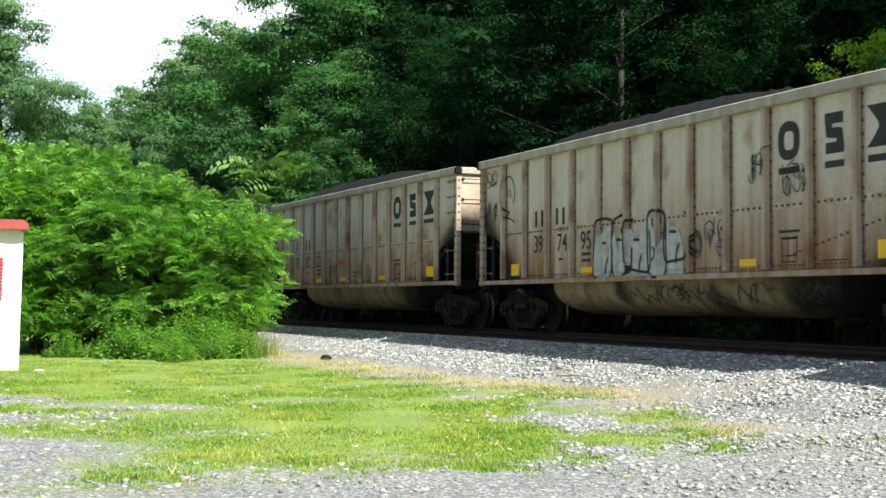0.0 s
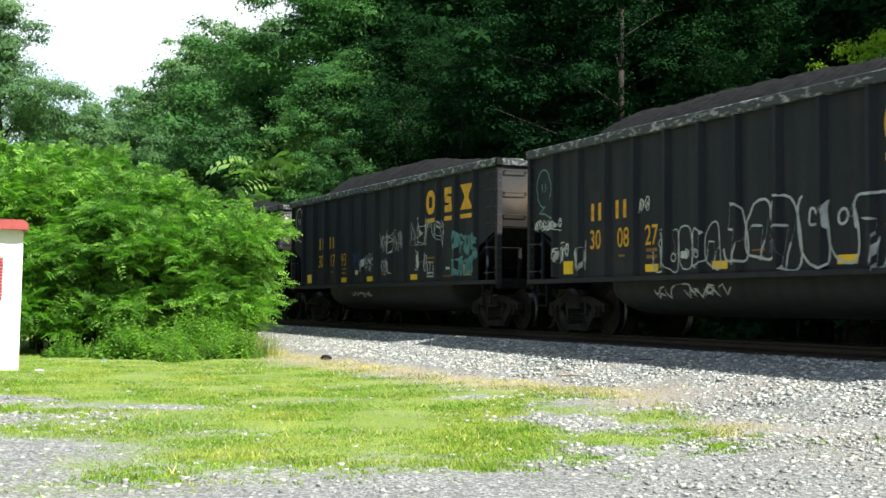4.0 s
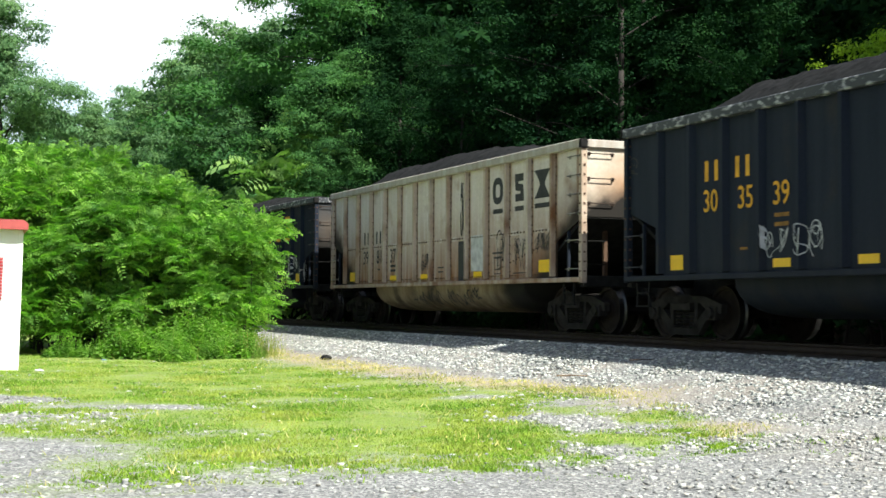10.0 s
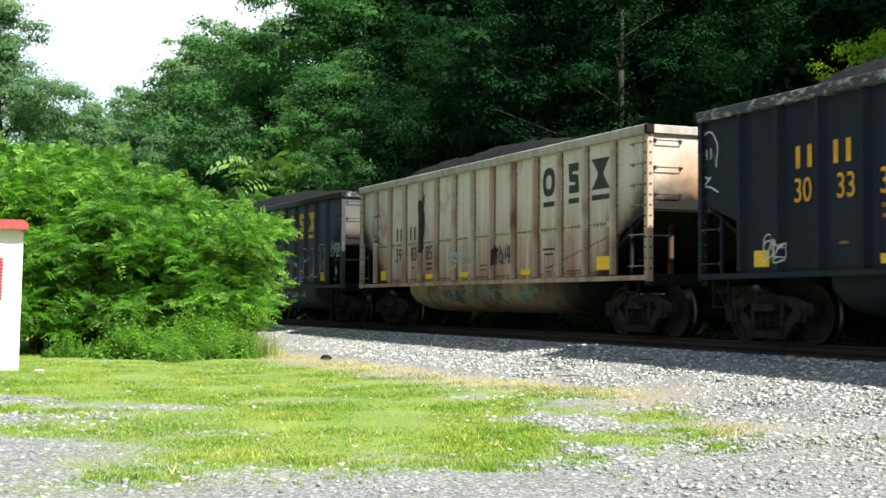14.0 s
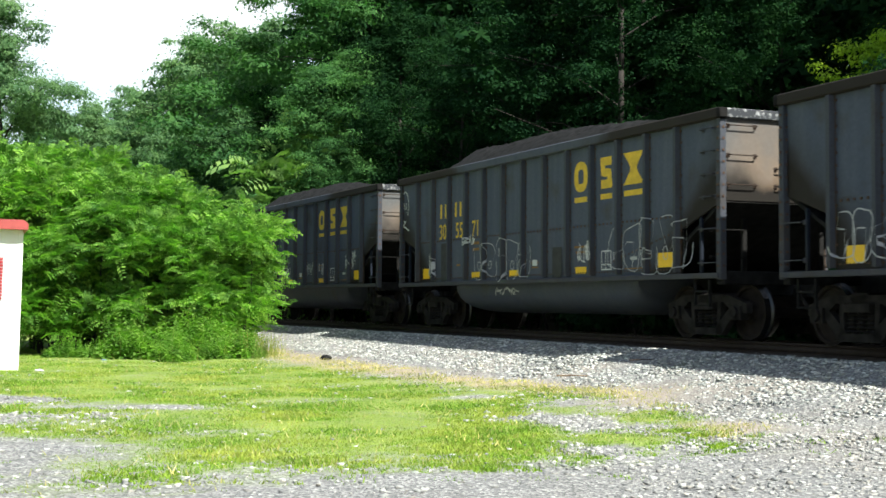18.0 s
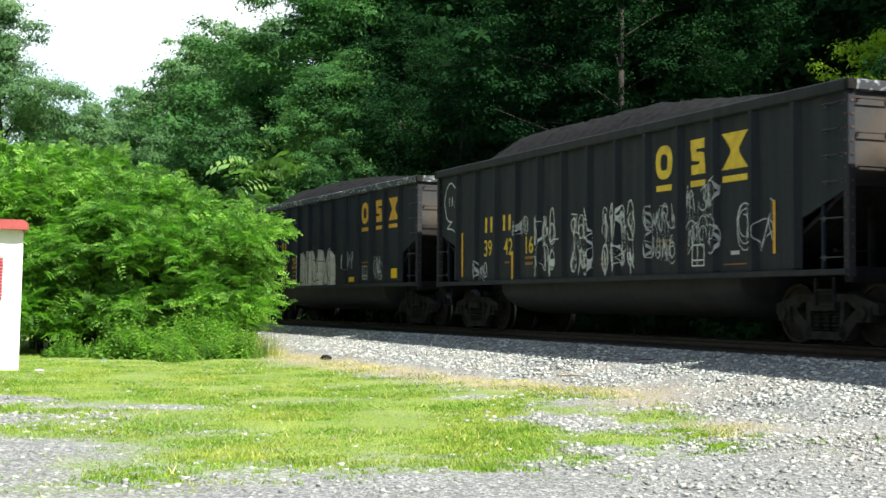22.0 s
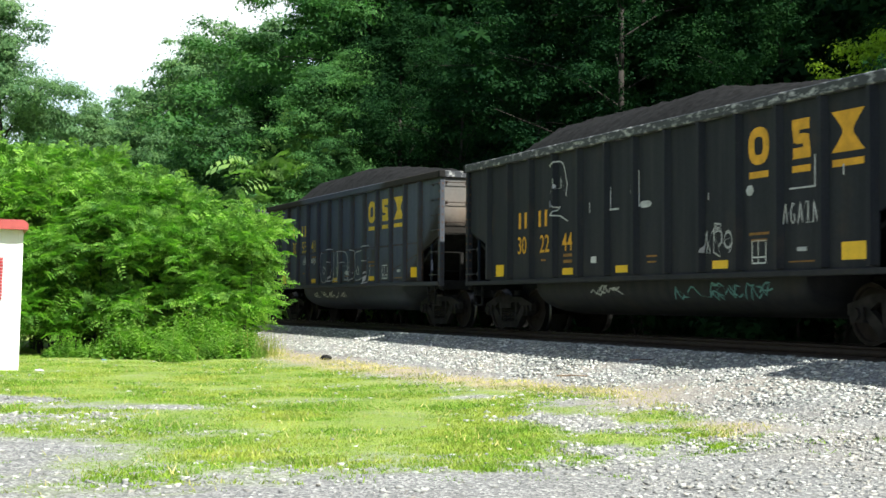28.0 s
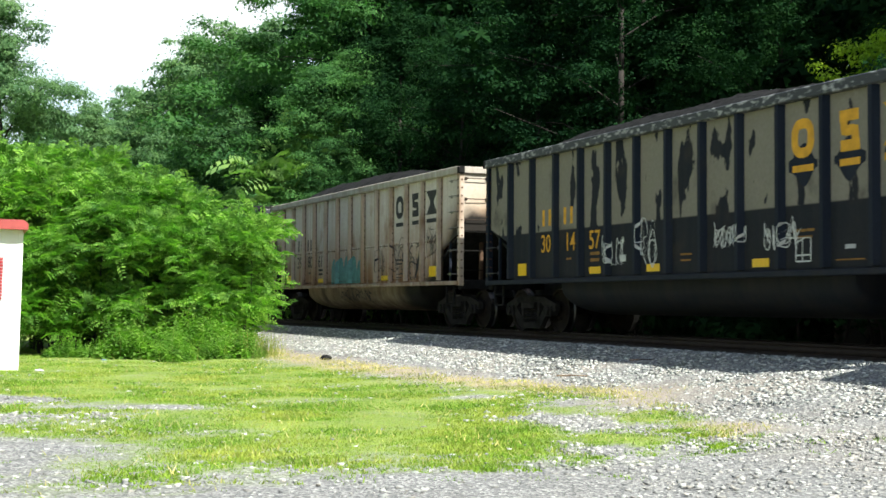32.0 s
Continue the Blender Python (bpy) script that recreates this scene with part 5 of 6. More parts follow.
def build_car(spec):
    """A coal gondola with a round belly, side posts, open ends, trucks and its markings."""
    kind, digits, marks, seed = spec["kind"], spec["digits"], spec["marks"], spec["seed"]
    SIZE.update(SHORT if spec["n"] in (5, 7, 9, 10, 11, 16) else LONG)
    if spec.get("bars"):
        SIZE["emblem"] = (8, 9, 10)
    HALF, POSTS, STEP = SIZE["half"], SIZE["posts"], SIZE["posts"][1] - SIZE["posts"][0]
    END = HALF - 0.57
    tan = kind == "tan"
    paint = M[kind]
    post_paint = M["post_rust"] if tan else M["black"] if kind == "patchy" else M["post_grey"] if kind == "grey" else paint
    riveted = kind in ("tan", "grey")
    bars = M["iron"] if tan else M["post_grey"]
    letter = M["dark"] if tan else M["lemon"] if kind == "grey" or spec.get("bars") else M["yellow"]
    car = new("coal_car")
    for sg in (-1, 1):
        add("side_sheet", "side_sheet" + kind, lambda: prism(side_outline(), -0.02, 0.02), paint, car, (0, sg * (SKIN - 0.02), 0))
        add("top_rail", "top_rail" + kind + str(spec.get("bars") or spec["n"] == 14), chord_mesh, M["chord_tan"] if tan else paint if kind == "grey" or spec.get("bars") or spec["n"] == 14 else M["chord_worn"], car, (0, sg * 1.53, TOP))
        add("side_sill", "side_sill" + kind, lambda: soft_box(-HALF, HALF, -0.05, 0.05, -0.06, 0.03, 0.012), post_paint, car, (0, sg * 1.54, SILL))
        for u in POSTS:
            p = add("side_post", "side_post" + kind, post_mesh(not riveted), post_paint, car, (u, sg * SKIN, 0))
            if sg > 0:
                p.rotation_euler = (0, 0, math.pi)
        if riveted:
            def seam():
                bm = bmesh.new()
                box(bm, POSTS[0], POSTS[12], -0.006, 0.0, 2.01, 2.11)
                for i in range(86):
                    u = POSTS[0] + 0.05 + i * 0.14
                    if u < POSTS[12]:
                        box(bm, u - 0.018, u + 0.018, -0.022, -0.006, 2.042, 2.078)
                for i in range(118):
                    u = POSTS[0] + 0.05 + i * 0.1
                    if u < POSTS[12]:
                        box(bm, u - 0.013, u + 0.013, -0.014, 0.0, 1.16, 1.186)
                for i in range(20):
                    u, z = POSTS[9] + 0.5 + i * 0.13, 1.31 + i * 0.028
                    if u < POSTS[12]:
                        box(bm, u - 0.015, u + 0.015, -0.016, 0.0, z - 0.015, z + 0.015)
                bm.faces.ensure_lookup_table()
                for f in bm.faces[6:]:
                    f.material_index = 1
                return bm
            if sg < 0:
                add("rivet_seam", "rivet_seam" + kind, seam, paint, car, (0, -SKIN, 0))
    add("belly", "belly" + kind, belly_mesh, M["belly_tan"] if tan else paint, car)
    add("floor_plate", "floor_plate", lambda: soft_box(POSTS[0], POSTS[12], -1.45, 1.45, 1.045, 1.09), M["under"], car)
    for e in (-1, 1):
        end = paint if e < 0 else M["end"] if tan or spec["n"] == 17 else M["end_flaked"] if spec.get("pale") else M["end_dark"] if spec["n"] in (2, 3, 5, 7, 12, 13, 14) else M["end_mid"]
        add("end_sheet", "end_sheet" + kind + str(e) + end.name, lambda: soft_box(-0.02, 0.02, -1.47, 1.47, 2.24, TOP - 0.1), end, car, (e * (HALF - 0.03), 0, 0))
        add("end_rail", "end_rail" + kind, lambda: soft_box(-0.06, 0.06, -1.45, 1.45, -0.16, 0.0, 0.015), M["chord_tan"] if tan else M["chord_worn"], car, (e * HALF, 0, TOP - 0.004))
        slope = add("slope_sheet", "slope_sheet", lambda: prism([(HALF - 0.06, 2.26), (HALF - 0.02, 2.22), (HALF - 2.0, 1.06), (HALF - 2.1, 1.08)], -1.46, 1.46), M["under"], car)
        if e < 0:
            slope.rotation_euler = (0, 0, math.pi)
        for y in (-1.5, 1.5):
            add("corner_post", "corner_post" + kind, corner_mesh, post_paint, car, (e * (HALF - 0.02), y, 0))
            add("ladder_stile", "ladder_stile", lambda: soft_box(-0.025, 0.025, -0.03, 0.03, SILL - 0.05, 2.0), post_paint, car, (e * END, y, 0))
            add("step", "step", lambda: step_mesh(), M["under"], car, (e * (END + 0.02), y, SILL - 0.08))
            # Dark block stands in for the shaded hollow end of the top rail.
            add("rail_cap", "rail_cap", lambda: soft_box(-0.05, 0.05, -0.08, 0.08, -0.16, 0.0), M["under"], car, (e * (HALF + 0.05), y * 1.02, TOP - 0.008))
        add("end_sill", "end_sill" + kind, lambda: soft_box(-0.09, 0.09, -1.5, 1.5, SILL - 0.16, SILL + 0.06, 0.015), M["under"], car, (e * (HALF - 0.06), 0, 0))
        add("centre_sill", "centre_sill", lambda: soft_box(-1.4, 1.4, -0.22, 0.22, 0.72, 1.04, 0.02), M["under"], car, (e * (HALF - 1.3), 0, 0))
        cp = add("coupler", "coupler", coupler_mesh, M["truck"], car, (e * (HALF - 0.1), 0, 0.86))
        if e < 0:
            cp.rotation_euler = (0, 0, math.pi)
        ladder(car, e * (HALF - 0.3), -1.52, 1.25, 1.8, 0.46, "grab_iron_side" + kind, 2, "u", bars)
    ladder(car, HALF - 0.34, -1.50, 2.32, 3.42, 0.34, "grab_iron_side_short" + kind, 4, "u", bars)
    ladder(car, HALF - 0.01, -1.12, 2.5, 3.45, 0.52, "grab_iron_end", 3, "y", M["rail"])
    ladder(car, HALF - 0.01, 0.02, 2.5, 2.78, 0.95, "grab_iron_end_wide", 2, "y", M["rail"])
    for y in (-0.78, 0.78):
        add("end_post", "end_post" + kind, lambda: soft_box(-0.035, 0.035, -0.045, 0.045, SILL, 2.25, 0.01), M["rivet"] if tan else M["under"], car, (HALF - 0.42, y, 0))
        add("end_post", "end_post" + kind, lambda: soft_box(-0.035, 0.035, -0.045, 0.045, SILL, 2.25, 0.01), M["rivet"] if tan else M["under"], car, (0.42 - HALF, y, 0))
    ladder(car, HALF - 0.42, -1.12, 1.35, 1.8, 0.62, "grab_iron_end_low", 2, "y", M["under"])
    add("brake_wheel", "brake_wheel", lambda: brake_mesh(), M["under"], car, (HALF + 0.12, 0.75, 2.55))
    for e in (-1, 1):
        truck = new("truck")
        truck.parent = car
        truck.location = (e * (HALF - 1.12), 0, 0)
        for sg in (-1, 1):
            add("side_frame", "side_frame", sideframe_mesh, M["truck"], truck, (0, sg * 0.99, 0.0))
            for x in (-0.2, 0.0, 0.2):
                add("spring", "spring", spring_mesh, M["truck"], truck, (x, sg * 0.99, 0.0))
        add("bolster", "bolster", lambda: soft_box(-0.2, 0.2, -1.05, 1.05, 0.5, 0.78, 0.03), M["truck"], truck)
        for a in (-0.89, 0.89):
            w = add("wheelset", "wheelset", wheelset_mesh, M["wheel"], car, (e * (HALF - 1.12) + a, 0, 0.457))
            if len(w.data.materials) == 1:
                w.data.materials.append(M["tread"])
                for f in w.data.polygons:
                    f.material_index = 1 if math.hypot(f.center.x, f.center.z) > 0.44 and 0.7 < abs(f.center.y) < 0.8 else 0
            TURNING.append(w)
    # markings on the near side
    yel = M["reflector"]
    for i in (0, 3, 5, 8) if not spec.get("bars") else ():
        u = POSTS[i] + 0.5 * STEP
        if i == 0:
            add("reflector", "reflector_tall", lambda: flat_patch(0.38, 0.25), yel, car, (u, 0, 1.30))
        else:
            add("reflector", "reflector_low", lambda: flat_patch(0.42, 0.13), yel, car, (u, 0, 1.225))
    if not spec.get("bars"):
        add("reflector", "reflector_large", lambda: flat_patch(0.50, 0.25), yel, car, (POSTS[11] + 0.6 * STEP, 0, 1.34))
    e0, e1, e2 = SIZE["emblem"]
    for i, w in ((e0, 0.48), (e1, 0.42), (e2, 0.66)):
        u = POSTS[i] + 0.5 * STEP
        if kind == "patchy":
            SIZE["lift"] = 0.002
            bm = bmesh.new()
            ribbon(bm, [(u - 0.33, 2.62), (u + 0.33, 2.62)], lambda f: 0.12 + 0.42 * max(0.0, math.sin(math.pi * f) + 0.25 * math.sin(9 * f + i)))
            part("paint_patch", bm, M["black"], car)
            SIZE["lift"] = 0.004
        bm = ring(u, 3.01, 0.52, 0.58, 0.15)
        if i == e1:
            bm.free()
            bm = bmesh.new()
            ribbon(bm, [(u - 0.21, 3.22), (u + 0.19, 3.22)], 0.16)
            ribbon(bm, [(u - 0.12, 3.14), (u - 0.12, 3.01), (u + 0.12, 3.01), (u + 0.12, 2.88)], 0.15)
            ribbon(bm, [(u - 0.19, 2.80), (u + 0.21, 2.80)], 0.16)
        elif i == e2:
            bm.free()
            bm = bmesh.new()
            ribbon(bm, [(u, 2.72), (u, 3.30)], lambda f: 0.20 + 0.50 * abs(2 * f - 1) ** 1.2)
        part("emblem_shape", bm, letter, car)
        part("emblem_bar", patch(u - w / 2, u + w / 2, 2.52, 2.62), letter, car)
    for i in (1, 2):
        for k in (-1, 1):
            u = POSTS[i] + (0.58 if i == 1 else 0.47) * STEP + k * 0.135
            bm = patch(u - 0.05, u + 0.05, SIZE["mark"], SIZE["mark"] + 0.33)
            part("stencil_bar", bm, letter, car)
    for i, text in zip((1, 2, 3), digits.split()):
        me = number_mesh(text)
        me.materials.append(letter)
        ob = mesh_object("car_number", me, None, car, "stencilled car number")
        ob.location = (POSTS[i] + (0.56 if i < 3 else 0.5) * STEP, -(SKIN + 0.012), SIZE["number"])
    for i, z0, z1, w in ((3, SIZE["small"][0], SIZE["small"][0] + 0.08, 0.36), (3, SIZE["small"][1], SIZE["small"][1] + 0.08, 0.34), (9, 1.64, 1.70, 0.5), (9, 1.54, 1.60, 0.4), (2, 1.44, 1.5, 0.2), (6, 1.40, 1.45, 0.34), (6, 1.30, 1.35, 0.3), (10, 1.2, 1.24, 0.6)):
        if i == 9:
            i = e0
        u = POSTS[i] + 0.5 * STEP
        add("stencil_line", "stencil_line%d%.2f%s" % (i, z0, tan), lambda: patch(u - w / 2, u + w / 2, z0 + 0.01, z1 - 0.01), letter if tan else M["stencil_dim"], car)
    u = POSTS[e1 if SIZE["key"] == "short" else e0] + 0.5 * STEP

    def label_box():
        bm = bmesh.new()
        ribbon(bm, [(u - 0.17, 1.22), (u + 0.17, 1.22), (u + 0.17, 1.56), (u - 0.17, 1.56), (u - 0.17, 1.22)], 0.022)
        ribbon(bm, [(u - 0.02, 1.22), (u - 0.02, 1.56)], 0.02)
        ribbon(bm, [(u - 0.17, 1.31), (u + 0.17, 1.31)], 0.02)
        return bm
    add("data_box", "data_box" + str(tan), label_box, M["white"] if not tan else M["dark"], car)
    if not tan:
        add("paper_label", "paper_label", lambda: flat_patch(0.2, 0.12), M["white"], car, (POSTS[SIZE["ticket"]] + 0.5 * STEP, 0, 1.42))
        add("paper_label", "paper_label_small", lambda: flat_patch(0.22, 0.06), M["silver"], car, (POSTS[10] + 0.5 * STEP, 0, 1.40))
    for j, mk in enumerate(marks):
        how, col, u0, u1, z0, z1 = mk[:6]
        SIZE["lift"] = 0.008 + 0.0015 * (j % 8)
        if how == "s":
            bm = scribble(u0, u1, z0, z1, seed * 31 + j, width=0.72 * mk[6] if len(mk) > 6 else 0.019)
        elif how == "o":
            bm = outline_loop((u0 + u1) / 2, z0, u1 - u0, z1 - z0, seed * 17 + j)
        elif how == "t":
            bm = balloon_piece(u0, u1, z0, z1, seed * 13 + j, mk[6] if len(mk) > 6 else 0.03, mk[7] if len(mk) > 7 else 0.8)
        elif how == "f":
            bm = filled_piece(u0, u1, z0, z1, seed * 13 + j)
        elif how in ("FISH", "GHUE", "AGAIN"):
            bm = lettering(how, u0, u1, z0, z1, mk[6])
        elif how == "p":
            bm = patch(u0, u1, z0, z1)
        elif how == "e":
            bm = bmesh.new()
            ribbon(bm, [(u0, (z0 + z1) / 2), (u1, (z0 + z1) / 2)], lambda f: (z1 - z0) * max(0.02, 1 - abs(2 * f - 1) ** 3.5) ** 0.5)
        else:
            bm = bmesh.new()
            rng = random.Random(seed * 7 + j)
            lines = []
            for k in range(max(3, int((u1 - u0) * 5))):
                a = u0 + (u1 - u0) * rng.uniform(0, 1)
                lines.append([(a, rng.uniform(z0, z1)), (a + 0.12, rng.uniform(z0, z1)), (a + 0.2, rng.uniform(z0, z1)), (a + 0.34, rng.uniform(z0, z1))])
            strokes(bm, lines, 0.028, True)
        part("graffiti", bm, M[col], car)
    say = {0: "weathered cream coal car with big black-outlined silver graffiti", 1: "rust-streaked cream coal car with a small red scrawl",
           2: "grimy black coal car with long silver graffiti along its side", 3: "black coal car with several white tags and a teal one",
           4: "black coal car with tall white graffiti above its number", 5: "short plain black coal car with pale scraped top rail",
           6: "cream coal car with a long black drip stain", 7: "short black coal car with a row of small white tags",
           8: "rusty cream coal car with a dark streaked panel", 9: "faded grey coal car with one long line of silver lettering",
           10: "faded grey coal car with thin pale outline graffiti", 11: "faded grey coal car with small white scrawls",
           12: "black coal car with upright yellow stripes and white graffiti", 13: "black coal car with a filled silver graffiti piece",
           14: "grimy brownish black coal car with faint graffiti", 15: "black coal car with flaked pale paint spots and patches",
           16: "faded grey coal car with outlined graffiti, heaped high", 18: "cream coal car with teal and black graffiti"}
    words = {"tan": "weathered cream coal car with rust-brown posts and spray paint", "sooty": "sooty black coal car with yellow markings and spray paint", "black": "grimy black coal car with yellow markings and spray paint",
             "grey": "faded dark grey coal car with riveted posts and yellow markings", "patchy": "black coal car with paint peeling from cream panels"}
    tagged(car, say.get(spec["n"], words[kind]), "railway wagon", "cars of the coal train")
    load = tagged(mesh_object("coal_load", coal_mesh(seed, spec["heap"]), M["coal"]), "heap of crushed black coal filling a wagon", "coal", "coal loads of the train")
    return car, load


def corner_mesh():
    """An angle post with a column of rivets on each leg."""
    bm = soft_box(-0.06, 0.06, -0.06, 0.06, SILL - 0.08, TOP - 0.17)
    for i in range(13):
        z = 1.2 + i * 0.185
        heads = box(bm, -0.018, 0.018, -0.074, -0.058, z - 0.018, z + 0.018)
        heads += box(bm, 0.058, 0.074, -0.018, 0.018, z - 0.018, z + 0.018)
        for v in heads:
            for f in v.link_faces:
                f.material_index = 1
    return bm


def step_mesh():
    bm = bmesh.new()
    for x in (-0.2, 0.2):
        box(bm, x - 0.02, x + 0.02, -0.02, 0.02, -0.42, 0.0)
    box(bm, -0.22, 0.22, -0.03, 0.03, -0.43, -0.40)
    box(bm, -0.22, 0.22, -0.03, 0.03, -0.2, -0.17)
    return bm


def coupler_mesh():
    bm = soft_box(-0.3, 0.55, -0.09, 0.09, -0.1, 0.1, 0.02)
    box(bm, 0.5, 0.80, -0.17, 0.10, -0.15, 0.15)
    box(bm, 0.62, 0.82, 0.10, 0.17, -0.14, 0.14)
    rod(bm, (0.45, -0.35, 0.05), (0.75, -0.32, -0.35), 0.03)
    return bm


def brake_mesh():
    bm = bmesh.new()
    k = 16
    for i in range(k):
        a, b = i * math.tau / k, (i + 1) * math.tau / k
        rod(bm, (0, 0.28 * math.cos(a), 0.28 * math.sin(a)), (0, 0.28 * math.cos(b), 0.28 * math.sin(b)), 0.014, 5)
    for i in range(4):
        a = i * math.tau / 4
        rod(bm, (0, 0, 0), (0.0, 0.28 * math.cos(a), 0.28 * math.sin(a)), 0.012, 5)
    rod(bm, (-0.14, 0, 0), (0.03, 0, 0), 0.05, 8)
    return bm


def wheelset_mesh():
    return lathe_y([(0.10, -1.02), (0.10, -0.84), (0.17, -0.84), (0.20, -0.80), (0.38, -0.79), (0.40, -0.825), (0.452, -0.825), (0.457, -0.72), (0.485, -0.69), (0.485, -0.66),
                    (0.40, -0.66), (0.16, -0.70), (0.085, -0.68), (0.085, 0.68), (0.16, 0.70), (0.40, 0.66), (0.485, 0.66), (0.485, 0.69), (0.457, 0.72), (0.452, 0.825),
                    (0.40, 0.825), (0.38, 0.79), (0.20, 0.80), (0.17, 0.84), (0.10, 0.84), (0.10, 1.02)])


TURNING = []
